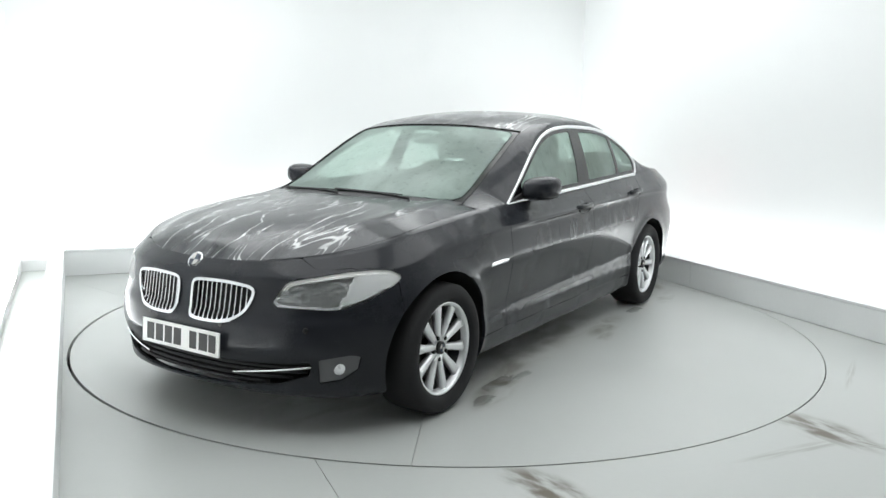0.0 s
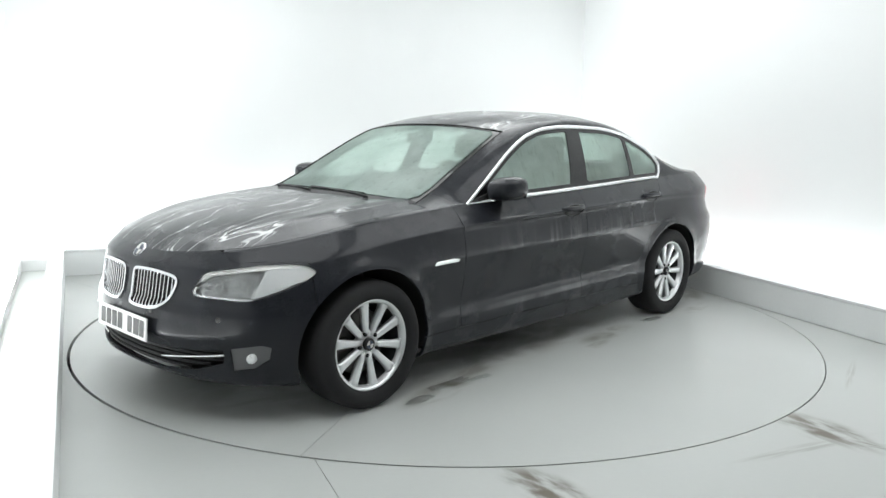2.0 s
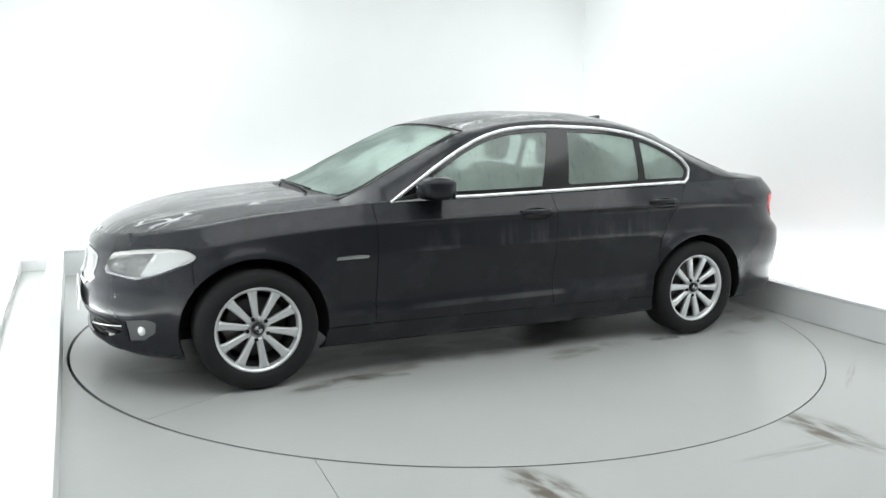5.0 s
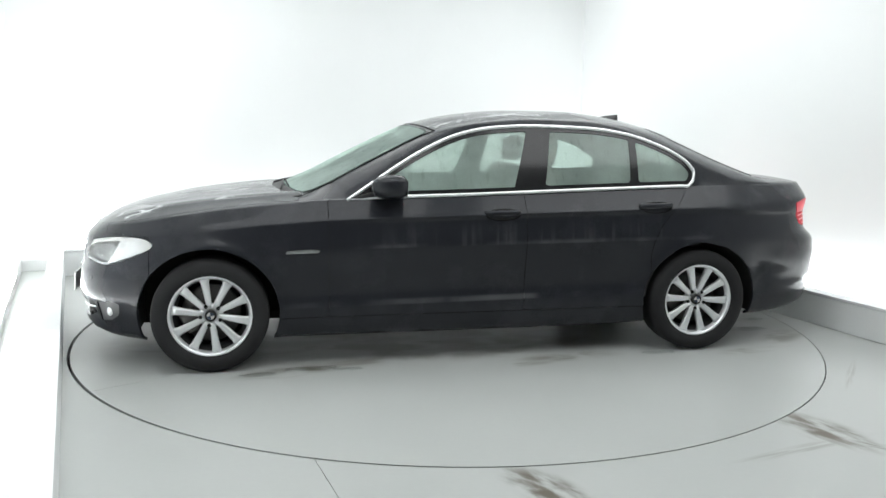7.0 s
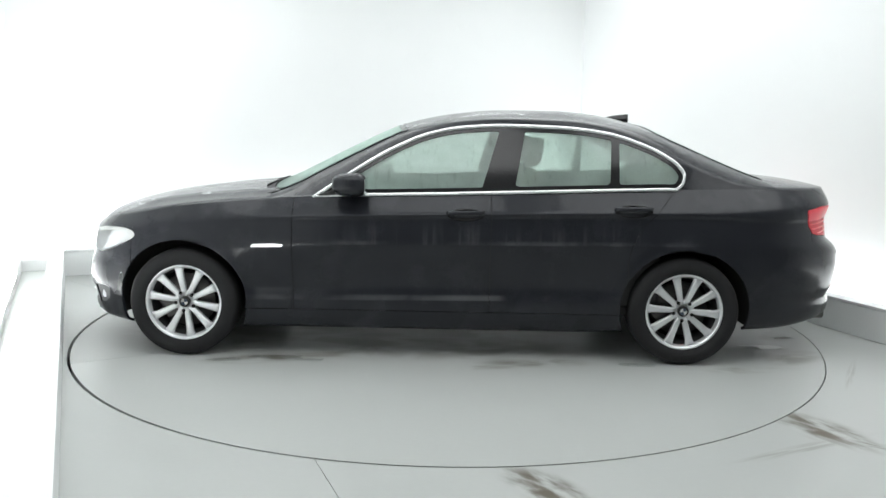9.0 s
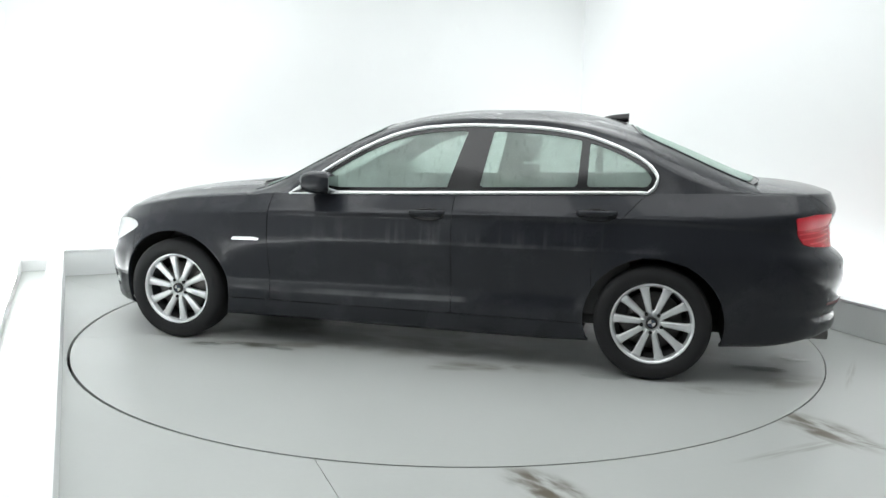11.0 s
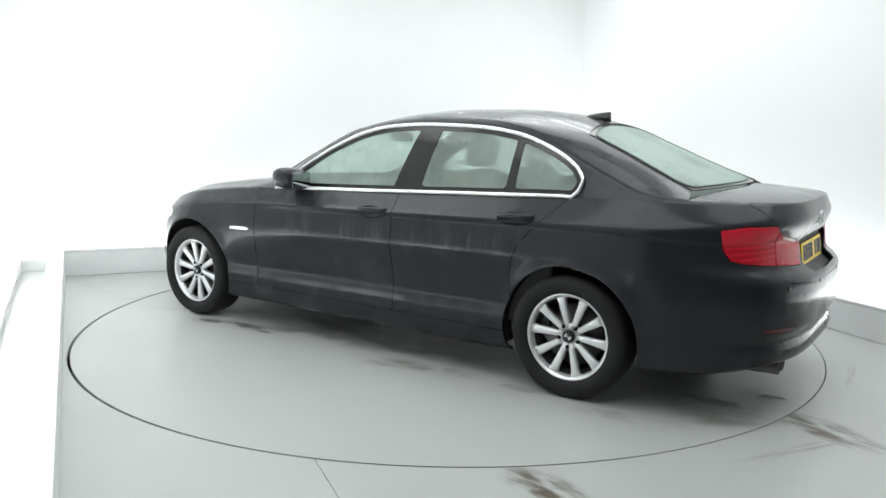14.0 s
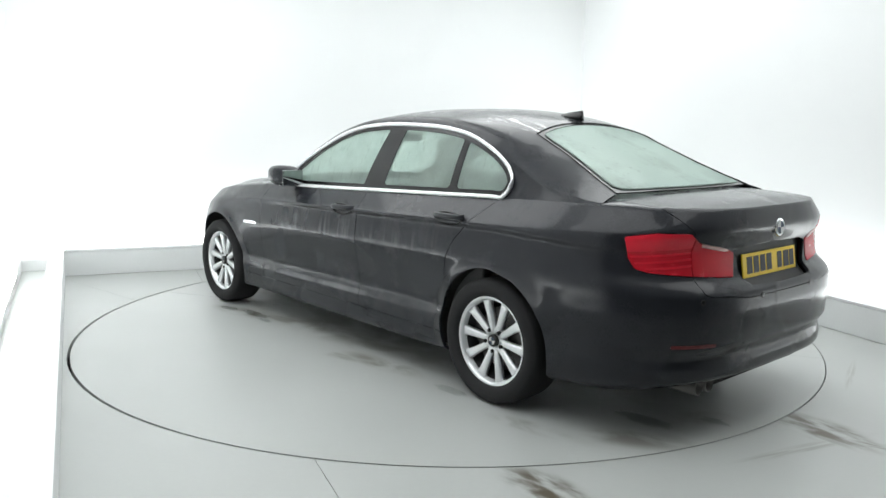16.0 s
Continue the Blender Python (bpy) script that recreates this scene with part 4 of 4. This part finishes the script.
# ---- wheels ----
def wheel(x, sg, turn):
    """A ten-spoke alloy wheel with its tyre and brake, outer face towards y = sg."""
    m = Matrix.Translation((x, sg * 0.812, HUB)) @ Matrix.Rotation(0 if sg > 0 else math.pi, 4, "Z") @ Matrix.Rotation(radians(turn), 4, "Y") @ Matrix.Diagonal((0.972, 1, 0.972, 1))
    lip = lathe_bm([(0.210, 0.052), (0.2105, 0.066), (0.2145, 0.072), (0.2165, 0.083), (0.221, 0.090), (0.227, 0.095), (0.233, 0.0965), (0.238, 0.091), (0.235, 0.080), (0.225, 0.06)], 72)
    lip.transform(m)
    w = part("wheel", lip, ALLOY, car, "ten-spoke silver alloy wheel")
    barrel = lathe_bm([(0.205, -0.10), (0.195, -0.05), (0.195, 0.02), (0.206, 0.045), (0.2102, 0.060)], 56)
    barrel.transform(m)
    part("barrel", barrel, BARREL_SHADE, w, "inner barrel, toned dark for the shade behind the spokes")
    prof = [(0.222, -0.105), (0.235, -0.112), (0.28, -0.122), (0.312, -0.113), (0.326, -0.095), (0.33, -0.06), (0.331, 0.0), (0.33, 0.06), (0.326, 0.095), (0.312, 0.112), (0.288, 0.119), (0.262, 0.118), (0.245, 0.108), (0.236, 0.097), (0.225, 0.09)]
    tyre = lathe_bm(prof, 96)
    tyre.transform(m)
    part("tyre", tyre, RUBBER, w, "black road tyre")
    for k in range(10):
        a0 = radians(18 + 36 * k)
        rows_ = []
        for s in np.linspace(0, 1, 7):
            r = 0.045 + (0.220 - 0.045) * s
            half_w = 0.0158 + 0.0105 * s + (0.007 if s > 0.95 else 0)
            y = 0.070 + 0.014 * s ** 1.3 - (0.004 if s > 0.95 else 0)
            ring = []
            for q, dy in ((-0.8, -0.034), (-1, -0.011), (-0.66, -0.001), (-0.45, 0.0), (0.45, 0.0), (0.66, -0.001), (1, -0.011), (0.8, -0.034)):
                ring.append((r, y + dy, q * half_w))
            rows_.append(ring)
        bm = grid_bm(rows_, closed=True)
        bmesh.ops.holes_fill(bm, edges=bm.edges[:])
        bmesh.ops.recalc_face_normals(bm, faces=bm.faces[:])
        bm.transform(m @ Matrix.Rotation(a0, 4, "Y"))
        part("spoke", bm, ALLOY, w)
    hub = lathe_bm([(0.066, 0.02), (0.071, 0.044), (0.066, 0.054), (0.045, 0.058), (0.0415, 0.058), (0.041, 0.050), (0.030, 0.050)], 40)
    hub.transform(m @ Matrix.Translation((0, 0.011, 0)))
    part("hub", hub, ALLOY, w)
    cap = lathe_bm([(0.0325, 0.045), (0.0325, 0.066), (0.030, 0.069), (0.024, 0.070), (0.001, 0.070)], 32)
    cap.transform(m @ Matrix.Translation((0, 0.011, 0)))
    part("hub_cap", cap, INK, w, "dark round hub cap")
    for k in range(4):
        bm = bmesh.new()
        vs = [bm.verts.new(m @ Vector(p)) for p in [(0, 0.0822, 0)] + [(0.0215 * math.cos(a), 0.0822, 0.0215 * math.sin(a)) for a in (math.pi / 2 * (k + s / 5) for s in range(6))]]
        for a, c in zip(vs[1:], vs[2:]):
            bm.faces.new((vs[0], a, c))
        bmesh.ops.solidify(bm, geom=bm.faces[:], thickness=0.0006)
        part("cap_enamel", bm, BLUE if k % 2 else PLATE_WHITE, w)
    # near-black discs stand in for the shade in the bolt holes
    for k in range(5):
        a = radians(-72 + 72 * k)
        bolt = lathe_bm([(0.0105, 0.04), (0.0105, 0.0740), (0.0095, 0.0750), (0.001, 0.0750)], 16)
        bolt.transform(m @ Matrix.Translation((0.058 * math.cos(a), 0.0, -0.058 * math.sin(a))))
        part("wheel_bolt", bolt, DARK, w, "dark disc for the shaded hole of a wheel bolt")
    disc = lathe_bm([(0.06, 0.0), (0.165, 0.0), (0.168, -0.004), (0.168, -0.026), (0.06, -0.028)], 48)
    disc.transform(m)
    part("brake_disc", disc, IRON, w, "worn brake disc")
    part("caliper", box_bm(0.07, 0.17, -0.06, 0.018, -0.05, 0.09, 0.012, m @ Matrix.Rotation(radians(20), 4, "Y")), IRON, w)
    back = lathe_bm([(0.001, -0.06), (0.2, -0.06), (0.2, -0.07)], 32)
    back.transform(m)
    part("back_shield", back, DARK, w)


for x in (AXLE, -AXLE):
    for sg in (1, -1):
        wheel(x, sg, {(True, 1): 8, (False, 1): 14}.get((x > 0, sg), 15))
        cx_, rx_, rz_ = ARCHES[0 if x > 0 else 1]
        ring = [[], []]
        for a in np.linspace(-0.25, math.pi + 0.25, 40):
            px_, pz_ = cx_ + (rx_ + 0.010) * math.cos(a), ARCH_Z + (rz_ + 0.010) * math.sin(a)
            hit = TREE.ray_cast(Vector((px_, 3 * sg, pz_)), Vector((0, -sg, 0)))[0]
            ring[0].append((px_, 0.50 * sg, pz_))
            ring[1].append((px_, sg * (abs(hit.y) - 0.011 if hit else 0.80), pz_))
        liner = grid_bm(ring)
        liner2 = bmesh.new()
        cvs = [liner2.verts.new(p) for p in ring[0]]
        liner2.faces.new(cvs)
        part("wheel_arch_liner", join_bm(liner, liner2), DARK, car, "black wheel arch liner")
part("underbody", join_bm(box_bm(-2.38, 2.15, -0.52, 0.52, 0.20, 0.26, 0.02), box_bm(-1.06, 1.06, -0.80, 0.80, 0.19, 0.25, 0.02), box_bm(1.88, 2.06, -0.55, 0.55, 0.205, 0.25, 0.02), box_bm(-2.3, -1.92, -0.66, 0.66, 0.27, 0.30, 0.01)), DARK, car, smooth=False)

# ---- mirrors, handles, aerial, wipers, exhaust ----
for sg in (1, -1):
    shell_rows = []
    for s in np.linspace(0, 1, 13):
        a = math.pi * s
        x = 0.470 + 0.118 * math.cos(a) * (1.0 if a < math.pi / 2 else 0.62)
        h = max(0.02, math.sin(a)) ** 0.55 if a < math.pi / 2 else max(0.25, math.sin(a)) ** 0.3
        ring = []
        for k in range(24):
            w = 2 * math.pi * k / 24
            cy, cz = math.copysign(abs(math.cos(w)) ** 0.62, math.cos(w)), math.copysign(abs(math.sin(w)) ** 0.7, math.sin(w))
            ring.append((x, (0.913 + 0.108 * h * cy) * sg, 1.033 + 0.073 * h * cz * (1.0 if cz > 0 else 0.9) + 0.010 * cy))
        shell_rows.append(ring)
    bm = grid_bm(shell_rows, closed=True)
    bmesh.ops.holes_fill(bm, edges=bm.edges[:])
    bmesh.ops.recalc_face_normals(bm, faces=bm.faces[:])
    mirror = part("wing_mirror", bm, PAINT, car, "body-coloured door mirror")
    part("mirror_glass", box_bm(0.392, 0.397, 0.832 if sg > 0 else -0.985, 0.985 if sg > 0 else -0.832, 0.982, 1.078, 0.004), MIRROR, mirror, "mirror glass")
    arm = box_bm(0.45, 0.53, 0.81, 0.93, 0.972, 0.992, 0.008)
    arm.transform(Matrix.Diagonal((1, sg, 1, 1)))
    bmesh.ops.recalc_face_normals(arm, faces=arm.faces[:])
    part("mirror_arm", arm, TRIM, mirror)
    sail = box_bm(0.50, 0.70, 0.812, 0.828, 0.965, 1.02, 0.004)
    for v_ in sail.verts:
        if v_.co.x > 0.6:
            v_.co.z = 0.965 + (v_.co.z - 0.965) * 0.1
    sail.transform(Matrix.Diagonal((1, sg, 1, 1)))
    bmesh.ops.recalc_face_normals(sail, faces=sail.faces[:])
    part("mirror_foot", sail, TRIM, mirror)
    for hx, hz in ((-0.185, 0.884), (-1.16, 0.921)):
        pts = [(hx + 0.105, 0.899 * sg, hz - 0.004), (hx + 0.09, 0.921 * sg, hz), (hx + 0.03, 0.932 * sg, hz + 0.002), (hx - 0.03, 0.932 * sg, hz + 0.003), (hx - 0.09, 0.921 * sg, hz + 0.003), (hx - 0.105, 0.897 * sg, hz + 0.002)]
        part("door_handle", tube_bm(dense(pts, 4), 0.0155, 10, 0.7), PAINT, car, "body-coloured door handle")
        cup = lathe_bm([(0.001, 0.0), (0.055, 0.0), (0.062, 0.004), (0.055, 0.007)], 24)
        cup.transform(Matrix.Translation((hx, (0.9085 if hx > -0.5 else 0.9075) * sg, hz - 0.010)) @ Matrix.Diagonal((1.75, 1 * sg, 0.60, 1)))
        bmesh.ops.recalc_face_normals(cup, faces=cup.faces[:])
        part("handle_cup", cup, GLOSS, car)
    pipe = lathe_bm([(0.036, 0.0), (0.036, 0.16), (0.031, 0.162), (0.030, 0.02), (0.001, 0.02)], 28)
    for dy in (0.0, 0.085):
        if sg > 0:
            p2 = pipe.copy()
            p2.transform(Matrix.Translation((-2.285, 0.475 + dy, 0.258)) @ Matrix.Rotation(radians(90), 4, "Z"))
            part("exhaust_pipe", p2, IRON, car, "dull twin exhaust pipe")
    pipe.free()

fin_rows = []
for s in np.linspace(0, 1, 10):
    x = -1.13 - 0.155 * s
    h = 0.004 + 0.052 * s ** 0.8
    wid = 0.028 * (0.35 + 0.65 * math.sin(math.pi * min(0.9, 0.15 + s * 0.8)))
    zb = float(np.interp(-x, (1.1, 1.3), (1.462, 1.425))) - 0.006
    fin_rows.append([(x, wid, zb), (x, wid * 0.72, zb + h * 0.5), (x, wid * 0.2, zb + h + 0.004), (x, -wid * 0.2, zb + h + 0.004), (x, -wid * 0.72, zb + h * 0.5), (x, -wid, zb)])
bm = grid_bm(fin_rows, closed=True)
bmesh.ops.holes_fill(bm, edges=bm.edges[:])
bmesh.ops.recalc_face_normals(bm, faces=bm.faces[:])
part("roof_aerial", bm, GLOSS, car, "shark-fin roof aerial")

# scuttle and wipers at the foot of the windscreen
foot = np.array(w_rows[0])
part("scuttle", grid_bm([foot + (0.08, 0, -0.012), foot + (0.04, 0, 0.002), foot + (-0.02, 0, 0.012)]), TRIM, car, "black scuttle panel")
for y0, y1 in ((0.42, -0.12), (-0.05, -0.58)):
    i0, i1 = (int(round((y / 0.68 + 1) * 10)) for y in (y0, y1))
    p0, p1 = Vector(w_rows[0][i0]), Vector(w_rows[0][i1]).lerp(Vector(w_rows[1][i1]), 0.3)
    arm_pts = [p0 + Vector((0.03, 0, 0.010)), p0.lerp(p1, 0.4) + Vector((0.012, 0, 0.018)), p1 + Vector((0.0, 0, 0.014))]
    wiper = part("wiper", tube_bm(arm_pts, 0.006, 8), TRIM, car, "black windscreen wiper")
    part("blade", tube_bm([p0.lerp(p1, 0.15) + Vector((-0.02, 0, 0.018)), p0.lerp(p1, 0.6) + Vector((-0.015, 0, 0.017)), p1 + Vector((-0.01, 0, 0.015))], 0.005, 6), RUBBER, wiper)

# ---- cabin, seen dimly through the mist ----
def cushion(x0, x1, y0, y1, z0, z1, lean=0.0, bevel=0.05):
    bm = box_bm(x0, x1, y0, y1, z0, z1, bevel)
    for v_ in bm.verts:
        v_.co.x -= lean * (v_.co.z - z0)
    return bm


part("cabin_floor", box_bm(-1.7, 0.95, -0.80, 0.80, 0.27, 0.33, 0.01), DASH, car, smooth=False)
for sg in (1, -1):
    part("door_lining", box_bm(-1.35, 0.8, 0.80 * sg - 0.03, 0.80 * sg + 0.03, 0.33, 0.95, 0.02), DASH, car)
    seat = part("front_seat", cushion(-0.38, 0.16, 0.37 * sg - 0.26, 0.37 * sg + 0.26, 0.36, 0.56), SEAT, car, "taupe leather front seat")
    part("backrest", cushion(-0.46, -0.30, 0.37 * sg - 0.25, 0.37 * sg + 0.25, 0.52, 1.12, 0.35, 0.06), SEAT, seat)
    part("headrest", cushion(-0.655, -0.555, 0.37 * sg - 0.13, 0.37 * sg + 0.13, 1.14, 1.32, 0.15, 0.045), SEAT, seat)
bench = part("rear_bench", cushion(-1.30, -0.72, -0.68, 0.68, 0.36, 0.60, 0, 0.06), SEAT, car, "taupe leather rear bench")
part("backrest", cushion(-1.38, -1.22, -0.66, 0.66, 0.56, 1.06, 0.45, 0.06), SEAT, bench)
for yh in (0.40, -0.40):
    part("headrest", cushion(-1.68, -1.58, yh - 0.12, yh + 0.12, 1.05, 1.19, 0.1, 0.04), SEAT, bench)
part("parcel_shelf", box_bm(-2.0, -1.55, -0.64, 0.64, 0.98, 1.01, 0.008), SEAT, car, smooth=False)
part("dashboard", cushion(0.42, 0.98, -0.74, 0.74, 0.62, 0.965, 0.2, 0.08), DASH, car, "dark dashboard")
steer = part("steering_wheel", tube_bm([(0.30 + 0.09 * math.sin(a) * 0.8, -0.37 + 0.185 * math.cos(a), 0.90 + 0.17 * math.sin(a)) for a in (2 * math.pi * k / 32 for k in range(32))], 0.016, 8, 1.0, closed=True), DASH, car, "dark steering wheel")
part("wheel_boss", box_bm(0.29, 0.34, -0.45, -0.29, 0.86, 0.94, 0.02), DASH, steer)
part("rear_view_mirror", box_bm(0.27, 0.30, -0.11, 0.11, 1.27, 1.335, 0.012), GLOSS, car, "rear-view mirror")

# ---- the turntable under the car ----
turntable = tagged(new("turntable"), "round pale painted turntable deck with wet tyre marks and painted-in shade", "turntable")
deck = cut(flat_skin(-2.5, 2.5, -2.5, 2.5, 0.1), lambda v: 2.461 - np.hypot(v[:, 0], v[:, 1]))
seam_turn = radians(29.0)
seam = lambda v: v[:, 0] * math.sin(seam_turn) - v[:, 1] * math.cos(seam_turn)
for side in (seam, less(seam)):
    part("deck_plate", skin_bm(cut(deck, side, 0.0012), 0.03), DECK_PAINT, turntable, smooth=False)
for px_, py_, rx_, ry_, seed in ((1.02, 0.98, 0.16, 0.05, 3), (1.30, 1.05, 0.10, 0.04, 5), (0.80, 1.02, 0.09, 0.03, 8), (-1.15, 0.99, 0.13, 0.04, 11), (-2.05, 0.55, 0.15, 0.06, 14), (-2.28, 0.30, 0.08, 0.04, 17)):
    loops = []
    for k, h in ((1.0, 0.0003), (0.96, 0.0016), (0.6, 0.002), (0.02, 0.002)):
        loops.append([(px_ + rx_ * k * w * math.cos(a), py_ + ry_ * k * w * math.sin(a), h) for a in (2 * math.pi * n / 36 for n in range(36)) for w in (1 + 0.45 * noise.noise((2.2 * math.cos(a), 2.2 * math.sin(a), seed * 1.7)),)])
    part("puddle", grid_bm(loops, closed=True), WATER, turntable, "thin puddle of clear water")
frame_bm = bmesh.new()
bmesh.ops.create_cone(frame_bm, cap_ends=True, segments=96, radius1=2.44, radius2=2.44, depth=0.01, matrix=Matrix.Translation((0, 0, -0.04)))
part("deck_frame", frame_bm, DARK, turntable, smooth=False)

# ---- frames of the unseen, assumed ceiling light panels ----
for u, v in PANELS:
    panel_light = tagged(new("ceiling_light"), "ceiling light panel in a thin white frame, unseen and assumed", "ceiling light", "ceiling lights")
    panel_light.matrix_world = ROOM @ pose(u, v, TALL)
    part("frame", box_bm(-1.24, 1.24, -1.34, 1.34, -0.05, 0, 0.004), WALL, panel_light, smooth=False)


def motions():
    """The turntable and the car on it turn together, clockwise from above."""
    turns = ((0.0, 237.77), (0.5, 236.0), (1.0, 233.35), (1.5, 230.08), (2.0, 226.64), (3.0, 219.74), (4.0, 212.87), (6.5, 196.0), (9.0, 179.4), (11.5, 162.67), (14.0, 145.75), (16.0, 131.95))
    walk(car, [(t, pose(0, 0, 0, 0, 0, a) @ pose(0.078, 0.067, 0.002)) for t, a in turns])
    walk(turntable, [(t, pose(0, 0, 0, 0, 0, a)) for t, a in turns])


motions()
